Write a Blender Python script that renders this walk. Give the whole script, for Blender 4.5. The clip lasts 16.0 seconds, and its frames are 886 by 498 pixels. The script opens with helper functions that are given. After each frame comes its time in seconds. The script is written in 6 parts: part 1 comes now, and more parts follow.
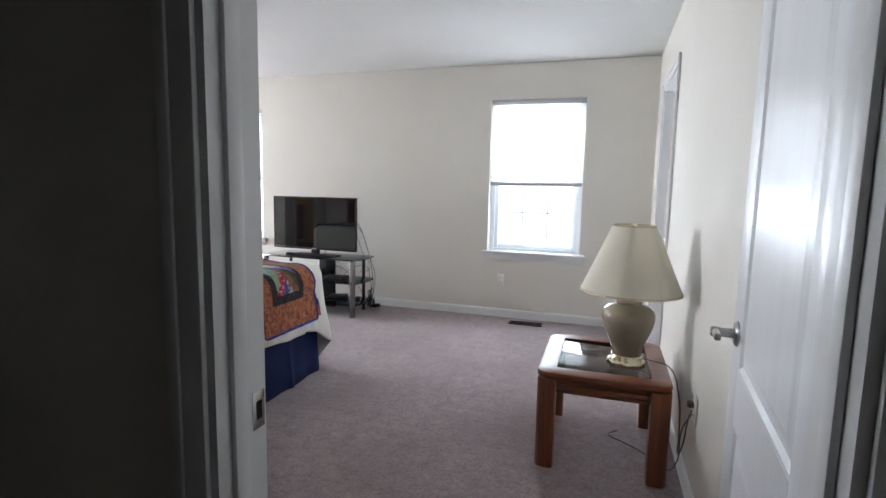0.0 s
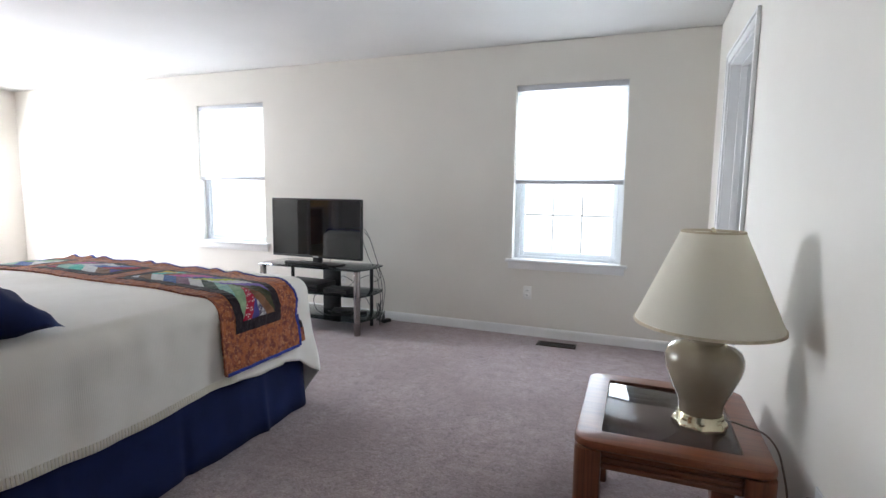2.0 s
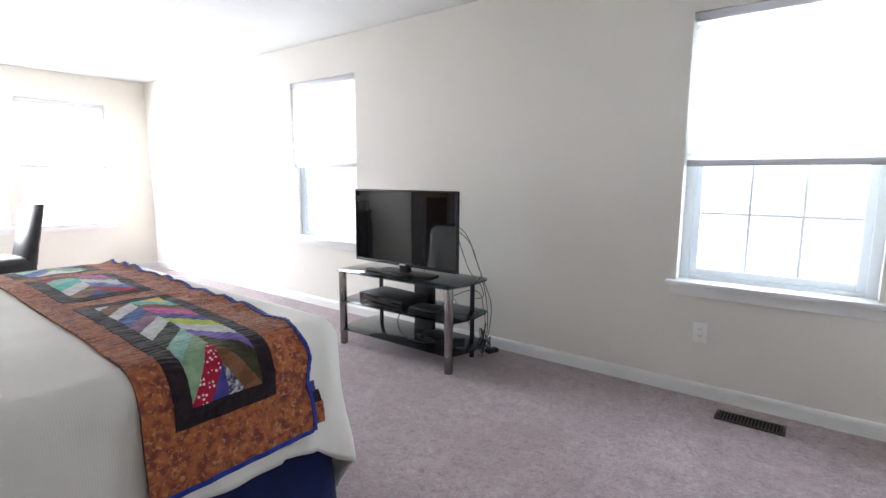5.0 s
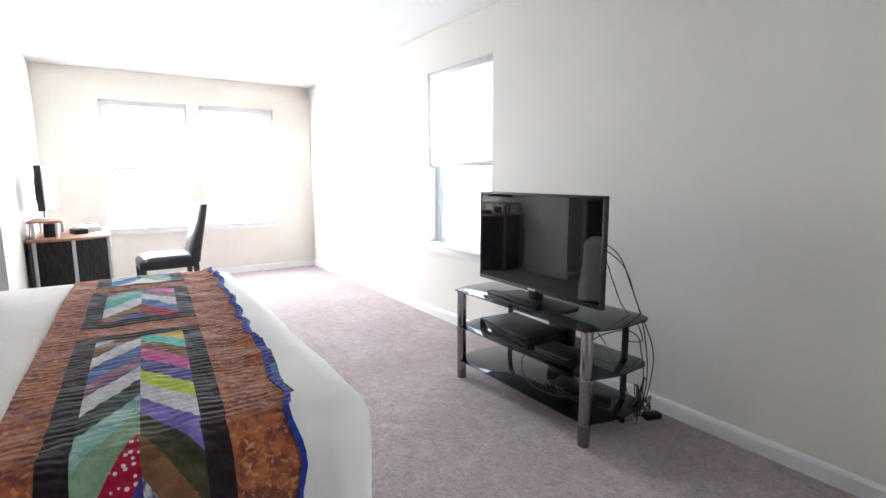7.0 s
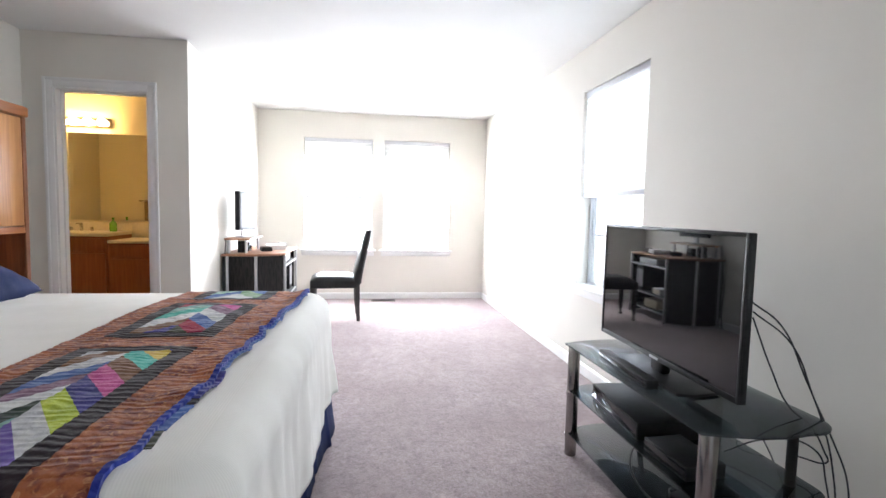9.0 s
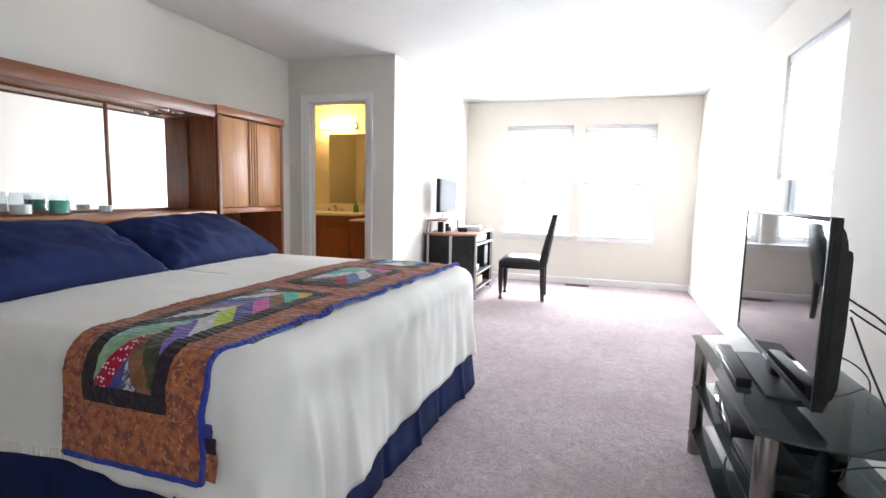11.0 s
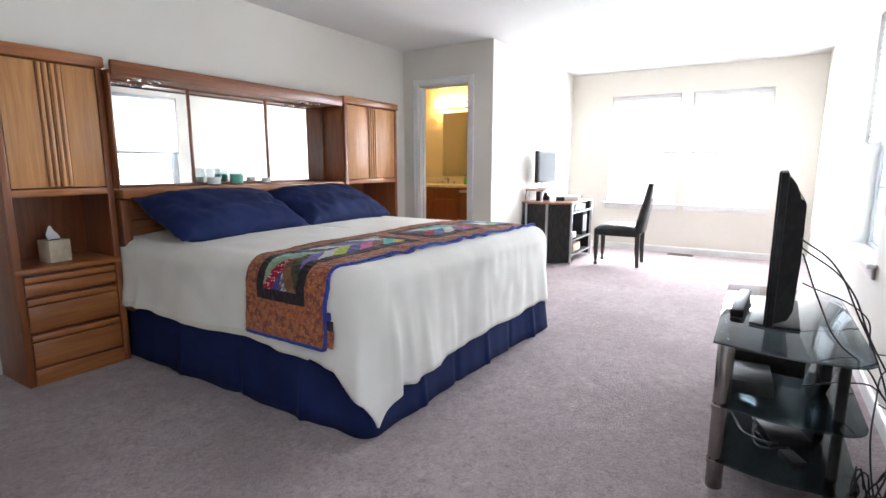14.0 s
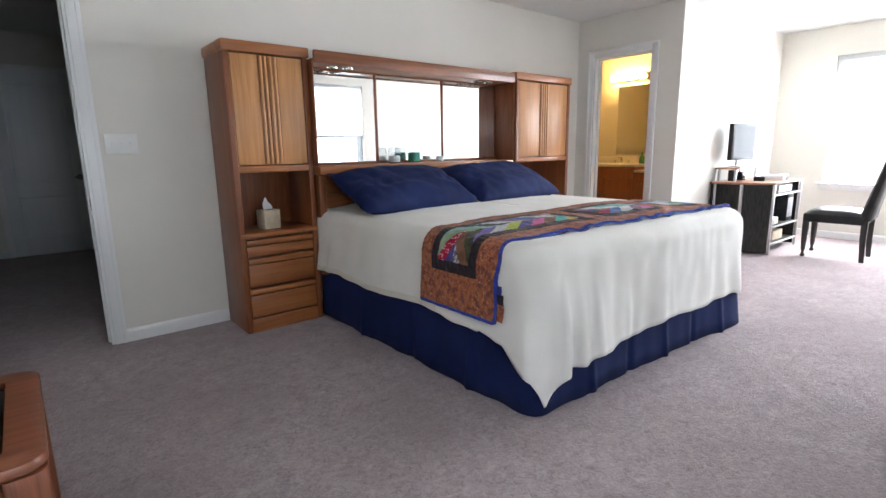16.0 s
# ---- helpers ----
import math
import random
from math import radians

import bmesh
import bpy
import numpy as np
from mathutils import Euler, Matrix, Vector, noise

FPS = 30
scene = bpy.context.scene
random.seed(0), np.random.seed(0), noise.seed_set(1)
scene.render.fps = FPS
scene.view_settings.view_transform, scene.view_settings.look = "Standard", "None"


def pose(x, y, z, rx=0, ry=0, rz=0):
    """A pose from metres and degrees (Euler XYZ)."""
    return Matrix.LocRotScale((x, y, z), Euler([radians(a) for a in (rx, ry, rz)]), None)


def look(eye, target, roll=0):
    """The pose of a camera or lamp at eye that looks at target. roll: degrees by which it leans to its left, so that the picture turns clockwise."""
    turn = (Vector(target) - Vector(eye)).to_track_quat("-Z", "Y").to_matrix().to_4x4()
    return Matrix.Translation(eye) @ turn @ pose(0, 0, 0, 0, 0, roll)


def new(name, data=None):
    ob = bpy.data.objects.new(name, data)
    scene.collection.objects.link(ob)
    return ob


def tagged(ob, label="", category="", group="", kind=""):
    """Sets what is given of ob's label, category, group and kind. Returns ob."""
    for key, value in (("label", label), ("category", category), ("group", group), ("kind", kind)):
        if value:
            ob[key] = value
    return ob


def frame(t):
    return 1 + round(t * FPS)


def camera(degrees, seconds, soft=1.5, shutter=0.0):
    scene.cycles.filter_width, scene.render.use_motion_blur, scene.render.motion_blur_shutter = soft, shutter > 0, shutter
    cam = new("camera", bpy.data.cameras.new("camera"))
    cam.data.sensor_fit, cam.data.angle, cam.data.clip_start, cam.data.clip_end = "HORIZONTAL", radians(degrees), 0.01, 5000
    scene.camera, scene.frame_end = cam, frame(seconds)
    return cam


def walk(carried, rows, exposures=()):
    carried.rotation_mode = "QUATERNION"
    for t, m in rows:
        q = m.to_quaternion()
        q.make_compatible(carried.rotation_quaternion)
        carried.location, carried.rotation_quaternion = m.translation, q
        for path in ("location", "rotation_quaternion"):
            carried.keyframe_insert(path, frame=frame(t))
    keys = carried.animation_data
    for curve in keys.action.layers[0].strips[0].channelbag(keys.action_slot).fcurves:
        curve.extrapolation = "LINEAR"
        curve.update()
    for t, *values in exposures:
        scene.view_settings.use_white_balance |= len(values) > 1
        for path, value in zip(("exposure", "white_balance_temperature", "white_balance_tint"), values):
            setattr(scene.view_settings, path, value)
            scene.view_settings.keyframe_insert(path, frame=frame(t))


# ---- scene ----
cam = camera(82.7, 16.0)
EXPOSURES = [(0.0, 0.74), (1.0, 0.63), (3.0, 0.70), (6.0, 0.68), (9.0, 0.54), (13.0, 0.64), (16.0, 0.66)]
PATH = [
    (0, (0.582, 2.086, 1.253), (-0.025, 3.977, 1.017), 1.2),
    (0.3, (0.582, 2.209, 1.249), (-0.021, 4.102, 1.02), 1.6),
    (0.5, (0.574, 2.27, 1.24), (-0.038, 4.161, 1.022), 1.6),
    (0.8, (0.565, 2.374, 1.255), (-0.088, 4.252, 1.042), 1.5),
    (1, (0.568, 2.44, 1.239), (-0.112, 4.31, 1.041), 1.4),
    (1.5, (0.537, 2.577, 1.226), (-0.181, 4.434, 1.037), 1.2),
    (2, (0.485, 2.724, 1.219), (-0.234, 4.577, 0.996), 0.8),
    (2.5, (0.443, 2.891, 1.211), (-0.304, 4.723, 0.92), 0.5),
    (3, (0.406, 3.074, 1.207), (-0.409, 4.871, 0.88), 0.1),
    (3.2, (0.387, 3.153, 1.205), (-0.46, 4.936, 0.879), -0.2),
    (5.3, (0.071, 3.988, 1.247), (-1.209, 5.501, 0.976), 0.2),
    (5.5, (0.026, 4.046, 1.249), (-1.31, 5.511, 0.989), 0.1),
    (6, (-0.064, 4.225, 1.255), (-1.53, 5.562, 1.0), -0.9),
    (6.5, (-0.165, 4.424, 1.25), (-1.721, 5.651, 0.978), -1.0),
    (7, (-0.215, 4.611, 1.238), (-1.873, 5.692, 0.954), -0.2),
    (7.5, (-0.275, 4.804, 1.229), (-2.02, 5.745, 0.966), 0.3),
    (8, (-0.346, 4.984, 1.223), (-2.164, 5.793, 1.022), 0.3),
    (8.5, (-0.357, 5.163, 1.219), (-2.255, 5.774, 1.068), 1.4),
    (9, (-0.372, 5.317, 1.194), (-2.342, 5.63, 1.044), 1.3),
    (9.5, (-0.364, 5.464, 1.191), (-2.356, 5.452, 1.015), 0.8),
    (10, (-0.324, 5.613, 1.197), (-2.293, 5.322, 1.009), 0.7),
    (10.2, (-0.292, 5.68, 1.198), (-2.244, 5.285, 1.013), 1.0),
    (12.5, (0.147, 6.191, 1.18), (-1.672, 5.413, 0.889), 0.7),
    (13, (0.243, 6.308, 1.215), (-1.52, 5.416, 0.911), 1.1),
    (13.5, (0.251, 6.362, 1.18), (-1.467, 5.381, 0.884), 0.7),
    (14, (0.283, 6.395, 1.171), (-1.391, 5.351, 0.843), 0.1),
    (14.5, (0.281, 6.415, 1.144), (-1.325, 5.284, 0.769), -0.5),
    (15, (0.281, 6.4, 1.133), (-1.236, 5.161, 0.727), -0.5),
    (15.5, (0.284, 6.358, 1.127), (-1.107, 4.98, 0.724), -0.6),
    (16, (0.287, 6.33, 1.129), (-0.964, 4.819, 0.739), -0.9),
]
walk(cam, [(t, look(eye, target, roll)) for t, eye, target, roll in PATH], EXPOSURES)

# ---------------- world, sun, window light, exposure ----------------
world = bpy.data.worlds.new("world")
scene.world = world
world.use_nodes = True
_wn = world.node_tree.nodes
_sky = _wn.new("ShaderNodeTexSky")
_sky.sky_type = "NISHITA"
_sky.sun_disc = False
_sky.sun_elevation = radians(39)
_sky.sun_rotation = radians(-91)
_wn["Background"].inputs["Strength"].default_value = 0.12
world.node_tree.links.new(_sky.outputs[0], _wn["Background"].inputs["Color"])


def lamp_area(name, place, target, sx, sy, watts, color):
    d = bpy.data.lights.new(name, "AREA")
    d.shape, d.size, d.size_y, d.energy, d.color = "RECTANGLE", sx, sy, watts, color
    ob = new(name, d)
    ob.matrix_world = look(place, target)
    return ob


# plan of the place, metres
SOUTH, NORTH, EAST, WEST, CEIL = 2.84, 6.955, 0.97, -7.15, 2.44
BATHX, DESKY = -4.56, 3.98
DOOR0, DOOR1 = -0.02, 0.872
BD0, BD1 = 3.045, 3.70
CL0, CL1 = 5.62, 6.42
W1, W2, WZ0, WZ1 = (-4.04, -3.15), (-0.52, 0.365), 0.64, 2.11
WW = ((4.55, 5.43), (5.58, 6.46))

DAY, NORTH_DAY = (0.84, 0.90, 1.0), (0.74, 0.85, 1.0)
for nm, (a, b) in (("window_light_a", W1), ("window_light_b", W2)):
    lamp_area(nm, ((a + b) / 2, NORTH + 0.24, 1.375), ((a + b) / 2, NORTH - 2, 1.375), 0.86, 1.44, 31, NORTH_DAY)
for nm, (a, b) in (("window_light_c", WW[0]), ("window_light_d", WW[1])):
    lamp_area(nm, (WEST - 0.24, (a + b) / 2, 1.375), (WEST + 1.8, (a + b) / 2, 0.4), 0.86, 1.44, 190, DAY)
_sun = bpy.data.lights.new("sun", "SUN")
_sun.energy, _sun.angle, _sun.color = 5.0, radians(0.5), (1.0, 0.95, 0.88)
new("sun", _sun).matrix_world = look((0, 0, 0), (math.cos(radians(39)), -0.02, -math.sin(radians(39))))


# ---------------- materials ----------------
def material(name, color, rough=0.6, metal=0.0, color2=None, scale=8.0, stretch=(1, 1, 1), bump=0.0, bump_scale=120.0,
             mix_low=0.35, mix_high=0.65, detail=4.0, spec=0.5, coat=0.0, sheen=0.0, random_tint=0.0):
    m = bpy.data.materials.new(name)
    m.use_nodes = True
    t = m.node_tree
    p = t.nodes["Principled BSDF"]
    p.inputs["Roughness"].default_value, p.inputs["Metallic"].default_value = rough, metal
    p.inputs["Specular IOR Level"].default_value = spec
    p.inputs["Coat Weight"].default_value = coat
    p.inputs["Sheen Weight"].default_value = sheen
    p.inputs["Base Color"].default_value = color
    co = t.nodes.new("ShaderNodeTexCoord")
    mp = t.nodes.new("ShaderNodeMapping")
    mp.inputs["Scale"].default_value = stretch
    t.links.new(co.outputs["Object"], mp.inputs["Vector"])
    if color2:
        n = t.nodes.new("ShaderNodeTexNoise")
        n.inputs["Scale"].default_value, n.inputs["Detail"].default_value = scale, detail
        t.links.new(mp.outputs[0], n.inputs["Vector"])
        r = t.nodes.new("ShaderNodeMapRange")
        r.inputs[1].default_value, r.inputs[2].default_value = mix_low, mix_high
        t.links.new(n.outputs["Fac"], r.inputs[0])
        mx = t.nodes.new("ShaderNodeMix")
        mx.data_type = "RGBA"
        mx.inputs[6].default_value, mx.inputs[7].default_value = color, color2
        t.links.new(r.outputs[0], mx.inputs[0])
        t.links.new(mx.outputs[2], p.inputs["Base Color"])
    if bump:
        n2 = t.nodes.new("ShaderNodeTexNoise")
        n2.inputs["Scale"].default_value, n2.inputs["Detail"].default_value = bump_scale, 3.0
        t.links.new(mp.outputs[0], n2.inputs["Vector"])
        b = t.nodes.new("ShaderNodeBump")
        b.inputs["Strength"].default_value, b.inputs["Distance"].default_value = min(1.0, bump), 0.004
        t.links.new(n2.outputs["Fac"], b.inputs["Height"])
        t.links.new(b.outputs[0], p.inputs["Normal"])
    return m


def wood(name, light, dark, axis=2, rough=0.38, ring=14.0):
    """Oak-like grain that runs along one axis of the object."""
    m = bpy.data.materials.new(name)
    m.use_nodes = True
    t = m.node_tree
    p = t.nodes["Principled BSDF"]
    p.inputs["Roughness"].default_value = rough
    p.inputs["Coat Weight"].default_value = 0.12
    p.inputs["Coat Roughness"].default_value = 0.3
    co = t.nodes.new("ShaderNodeTexCoord")
    mp = t.nodes.new("ShaderNodeMapping")
    sc = [ring, ring, ring]
    sc[axis] = ring * 0.055
    mp.inputs["Scale"].default_value = sc
    t.links.new(co.outputs["Object"], mp.inputs["Vector"])
    n = t.nodes.new("ShaderNodeTexNoise")
    n.inputs["Scale"].default_value, n.inputs["Detail"].default_value, n.inputs["Distortion"].default_value = 1.0, 2.0, 0.6
    t.links.new(mp.outputs[0], n.inputs["Vector"])
    w = t.nodes.new("ShaderNodeMath")
    w.operation = "MULTIPLY"
    w.inputs[1].default_value = 9.0
    t.links.new(n.outputs["Fac"], w.inputs[0])
    fr = t.nodes.new("ShaderNodeMath")
    fr.operation = "PINGPONG"
    fr.inputs[1].default_value = 1.0
    t.links.new(w.outputs[0], fr.inputs[0])
    mp2 = t.nodes.new("ShaderNodeMapping")
    sc2 = [260.0, 260.0, 260.0]
    sc2[axis] = 7.0
    mp2.inputs["Scale"].default_value = sc2
    t.links.new(co.outputs["Object"], mp2.inputs["Vector"])
    n2 = t.nodes.new("ShaderNodeTexNoise")
    n2.inputs["Scale"].default_value, n2.inputs["Detail"].default_value = 1.0, 3.0
    t.links.new(mp2.outputs[0], n2.inputs["Vector"])
    add = t.nodes.new("ShaderNodeMath")
    add.operation = "MULTIPLY_ADD"
    add.inputs[1].default_value = 0.45
    t.links.new(fr.outputs[0], add.inputs[0])
    t.links.new(n2.outputs["Fac"], add.inputs[2])
    r = t.nodes.new("ShaderNodeMapRange")
    r.inputs[1].default_value, r.inputs[2].default_value = 0.3, 1.1
    t.links.new(add.outputs[0], r.inputs[0])
    mx = t.nodes.new("ShaderNodeMix")
    mx.data_type = "RGBA"
    mx.inputs[6].default_value, mx.inputs[7].default_value = light, dark
    t.links.new(r.outputs[0], mx.inputs[0])
    t.links.new(mx.outputs[2], p.inputs["Base Color"])
    b = t.nodes.new("ShaderNodeBump")
    b.inputs["Strength"].default_value, b.inputs["Distance"].default_value = 0.12, 0.001
    t.links.new(n2.outputs["Fac"], b.inputs["Height"])
    t.links.new(b.outputs[0], p.inputs["Normal"])
    return m


def glass(name, color=(1, 1, 1, 1), rough=0.0):
    """A thin pane: clear, with the gloss of glass."""
    m = bpy.data.materials.new(name)
    m.use_nodes = True
    t = m.node_tree
    t.nodes.remove(t.nodes["Principled BSDF"])
    a = t.nodes.new("ShaderNodeBsdfTransparent")
    a.inputs["Color"].default_value = color
    g = t.nodes.new("ShaderNodeBsdfGlossy")
    g.inputs["Roughness"].default_value = rough
    lw = t.nodes.new("ShaderNodeLayerWeight")
    lw.inputs["Blend"].default_value = 0.5
    pw = t.nodes.new("ShaderNodeMath")
    pw.operation = "POWER"
    pw.inputs[1].default_value = 5.0
    t.links.new(lw.outputs["Facing"], pw.inputs[0])
    f = t.nodes.new("ShaderNodeMath")
    f.operation = "MULTIPLY_ADD"
    f.inputs[1].default_value, f.inputs[2].default_value = 0.95, 0.045
    t.links.new(pw.outputs[0], f.inputs[0])
    mx = t.nodes.new("ShaderNodeMixShader")
    t.links.new(f.outputs[0], mx.inputs[0])
    t.links.new(a.outputs[0], mx.inputs[1])
    t.links.new(g.outputs[0], mx.inputs[2])
    t.links.new(mx.outputs[0], t.nodes["Material Output"].inputs["Surface"])
    return m


def translucent(name, color, share=0.5):
    m = bpy.data.materials.new(name)
    m.use_nodes = True
    t = m.node_tree
    t.nodes.remove(t.nodes["Principled BSDF"])
    d = t.nodes.new("ShaderNodeBsdfDiffuse")
    d.inputs["Color"].default_value = color
    tr = t.nodes.new("ShaderNodeBsdfTranslucent")
    tr.inputs["Color"].default_value = color
    mx = t.nodes.new("ShaderNodeMixShader")
    mx.inputs[0].default_value = share
    t.links.new(d.outputs[0], mx.inputs[1])
    t.links.new(tr.outputs[0], mx.inputs[2])
    t.links.new(mx.outputs[0], t.nodes["Material Output"].inputs["Surface"])
    return m


def emitter(name, color, strength):
    m = bpy.data.materials.new(name)
    m.use_nodes = True
    t = m.node_tree
    t.nodes.remove(t.nodes["Principled BSDF"])
    e = t.nodes.new("ShaderNodeEmission")
    e.inputs["Color"].default_value, e.inputs["Strength"].default_value = color, strength
    t.links.new(e.outputs[0], t.nodes["Material Output"].inputs["Surface"])
    return m


def carpet_material():
    m = bpy.data.materials.new("carpet")
    m.use_nodes = True
    t = m.node_tree
    p = t.nodes["Principled BSDF"]
    p.inputs["Roughness"].default_value = 0.95
    p.inputs["Specular IOR Level"].default_value = 0.1
    p.inputs["Sheen Weight"].default_value = 0.25
    co = t.nodes.new("ShaderNodeTexCoord")

    def noise_at(scale, detail):
        n = t.nodes.new("ShaderNodeTexNoise")
        n.inputs["Scale"].default_value, n.inputs["Detail"].default_value = scale, detail
        t.links.new(co.outputs["Object"], n.inputs["Vector"])
        return n
    fine, tuft, patch, clump = noise_at(160, 3), noise_at(52, 4), noise_at(1.7, 6), noise_at(13, 5)
    tuft.inputs["Distortion"].default_value = 1.2
    mix = t.nodes.new("ShaderNodeMath")
    mix.operation = "MULTIPLY_ADD"
    mix.inputs[1].default_value = 0.6
    t.links.new(fine.outputs["Fac"], mix.inputs[0])
    both = t.nodes.new("ShaderNodeMath")
    both.operation = "MULTIPLY_ADD"
    both.inputs[1].default_value = 0.55
    t.links.new(clump.outputs["Fac"], both.inputs[0])
    t.links.new(tuft.outputs["Fac"], both.inputs[2])
    t.links.new(both.outputs[0], mix.inputs[2])
    r = t.nodes.new("ShaderNodeMapRange")
    r.inputs[1].default_value, r.inputs[2].default_value = 0.78, 1.36
    t.links.new(mix.outputs[0], r.inputs[0])
    c1 = t.nodes.new("ShaderNodeMix")
    c1.data_type = "RGBA"
    c1.inputs[6].default_value, c1.inputs[7].default_value = CARPET_DARK, CARPET_LIGHT
    t.links.new(r.outputs[0], c1.inputs[0])
    # broad random patches mix in a darker tone, up to half
    r2 = t.nodes.new("ShaderNodeMapRange")
    r2.inputs[1].default_value, r2.inputs[2].default_value = 0.4, 0.68
    r2.inputs[3].default_value, r2.inputs[4].default_value = 0.0, 0.5
    t.links.new(patch.outputs["Fac"], r2.inputs[0])
    c2 = t.nodes.new("ShaderNodeMix")
    c2.data_type = "RGBA"
    c2.inputs[7].default_value = CARPET_PATCH
    t.links.new(r2.outputs[0], c2.inputs[0])
    t.links.new(c1.outputs[2], c2.inputs[6])
    t.links.new(c2.outputs[2], p.inputs["Base Color"])
    b = t.nodes.new("ShaderNodeBump")
    b.inputs["Strength"].default_value, b.inputs["Distance"].default_value = 0.6, 0.010
    t.links.new(mix.outputs[0], b.inputs["Height"])
    t.links.new(b.outputs[0], p.inputs["Normal"])
    return m


CARPET_DARK, CARPET_LIGHT, CARPET_PATCH = (0.218, 0.168, 0.172, 1), (0.46, 0.375, 0.378, 1), (0.235, 0.172, 0.174, 1)
M_CARPET = carpet_material()
M_WALL = material("wall_paint", (0.715, 0.685, 0.626, 1), 0.75, color2=(0.69, 0.659, 0.60, 1), scale=1.5, bump=0.08, bump_scale=160)
M_CEIL = material("ceiling_paint", (0.76, 0.755, 0.735, 1), 0.85, color2=(0.735, 0.73, 0.71, 1), scale=2, bump=0.1, bump_scale=110)
M_TRIM = material("white_trim_paint", (0.78, 0.78, 0.77, 1), 0.35, color2=(0.74, 0.74, 0.73, 1), scale=4, bump=0.04, bump_scale=60)
M_DOOR = material("white_door_paint", (0.76, 0.77, 0.78, 1), 0.28, color2=(0.72, 0.73, 0.74, 1), scale=3, bump=0.25, bump_scale=26, stretch=(4, 4, 0.22))
M_VINYL = translucent("white_vinyl", (0.84, 0.86, 0.87, 1), 0.2)
M_GRILLE = translucent("window_grille", (0.74, 0.75, 0.76, 1), 0.2)
M_PLASTIC = material("white_plastic", (0.78, 0.77, 0.74, 1), 0.35, color2=(0.74, 0.73, 0.7, 1), scale=8)
M_OAKX = wood("honey_oak_across", (0.42, 0.158, 0.048, 1), (0.245, 0.078, 0.021, 1), axis=0)
M_OAKD = wood("oak_edge", (0.27, 0.086, 0.027, 1), (0.15, 0.044, 0.014, 1))
M_OAKDX = wood("oak_edge_across", (0.27, 0.086, 0.027, 1), (0.15, 0.044, 0.014, 1), axis=0)
M_OAKPALE = wood("oak_door_panel", (0.57, 0.285, 0.108, 1), (0.41, 0.178, 0.060, 1))
M_TABLE = wood("red_oak_table", (0.255, 0.078, 0.030, 1), (0.13, 0.036, 0.015, 1), axis=0)
M_TABLEZ = wood("red_oak_leg", (0.255, 0.078, 0.030, 1), (0.13, 0.036, 0.015, 1), axis=2)
M_CHERRY = wood("cherry_vanity", (0.40, 0.13, 0.05, 1), (0.27, 0.08, 0.03, 1))
M_GLASS = glass("window_glass")
M_SMOKE = glass("smoked_glass", (0.27, 0.31, 0.33, 1))
M_CLEAR = glass("clear_jar_glass", (0.93, 0.96, 0.97, 1))
M_MIRROR = material("mirror_silver", (0.9, 0.91, 0.9, 1), 0.01, 1.0)
M_BLACK = material("black_plastic", (0.011, 0.011, 0.012, 1), 0.5, spec=0.25, color2=(0.02, 0.02, 0.021, 1), scale=30)
M_SCREEN = material("television_screen", (0.006, 0.006, 0.007, 1), 0.03, color2=(0.008, 0.008, 0.009, 1), scale=2)
M_CABLE = material("black_cable", (0.02, 0.02, 0.021, 1), 0.5)
M_POST = material("dark_chrome", (0.32, 0.29, 0.28, 1), 0.22, 1.0, color2=(0.26, 0.24, 0.23, 1), scale=20)
M_CHROME = material("satin_nickel", (0.62, 0.6, 0.57, 1), 0.2, 1.0, color2=(0.55, 0.53, 0.5, 1), scale=30)
M_BRASS = material("polished_brass", (0.80, 0.74, 0.56, 1), 0.18, 1.0, color2=(0.72, 0.66, 0.47, 1), scale=20)
M_LEATHER = material("black_leather", (0.010, 0.010, 0.011, 1), 0.36, spec=0.3, color2=(0.022, 0.021, 0.021, 1), scale=10, bump=0.35, bump_scale=180)
M_DARKWOOD = material("black_stained_wood", (0.012, 0.010, 0.009, 1), 0.35, color2=(0.025, 0.018, 0.015, 1), scale=20, stretch=(4, 4, 1))
M_NAVY = material("navy_cotton", (0.0055, 0.0125, 0.062, 1), 0.85, color2=(0.008, 0.0175, 0.082, 1), scale=5, bump=0.15, bump_scale=400, spec=0.25)
M_CREAM = material("cream_blanket", (0.72, 0.68, 0.58, 1), 0.92, color2=(0.66, 0.62, 0.52, 1), scale=3, bump=0.5, bump_scale=230, stretch=(1, 0.35, 1), sheen=0.25)
M_SHEET = material("white_sheet", (0.75, 0.75, 0.76, 1), 0.85, color2=(0.7, 0.7, 0.71, 1), scale=5)
M_SHADE = translucent("cream_lampshade", (0.93, 0.90, 0.81, 1), 0.45)
M_BLIND = translucent("white_cellular_fabric", (0.90, 0.90, 0.89, 1), 0.8)
M_CERAMIC = material("taupe_ceramic", (0.34, 0.285, 0.21, 1), 0.12, color2=(0.30, 0.245, 0.18, 1), scale=6, coat=0.6)
M_BROWNMETAL = material("brown_metal", (0.03, 0.02, 0.016, 1), 0.4, 0.3, color2=(0.05, 0.033, 0.026, 1), scale=30)
# near-black colour that stands for the shade inside small openings
M_HOLESHADE = material("hole_shade", (0.01, 0.01, 0.01, 1), 0.9)
M_COUNTER = material("cream_counter", (0.75, 0.7, 0.58, 1), 0.3, color2=(0.7, 0.64, 0.52, 1), scale=30)
M_TILE = material("bath_floor", (0.5, 0.45, 0.38, 1), 0.5, color2=(0.44, 0.39, 0.33, 1), scale=6)
M_BATHWALL = material("bath_wall_paint", (0.72, 0.66, 0.5, 1), 0.7, color2=(0.69, 0.63, 0.47, 1), scale=2, bump=0.08)
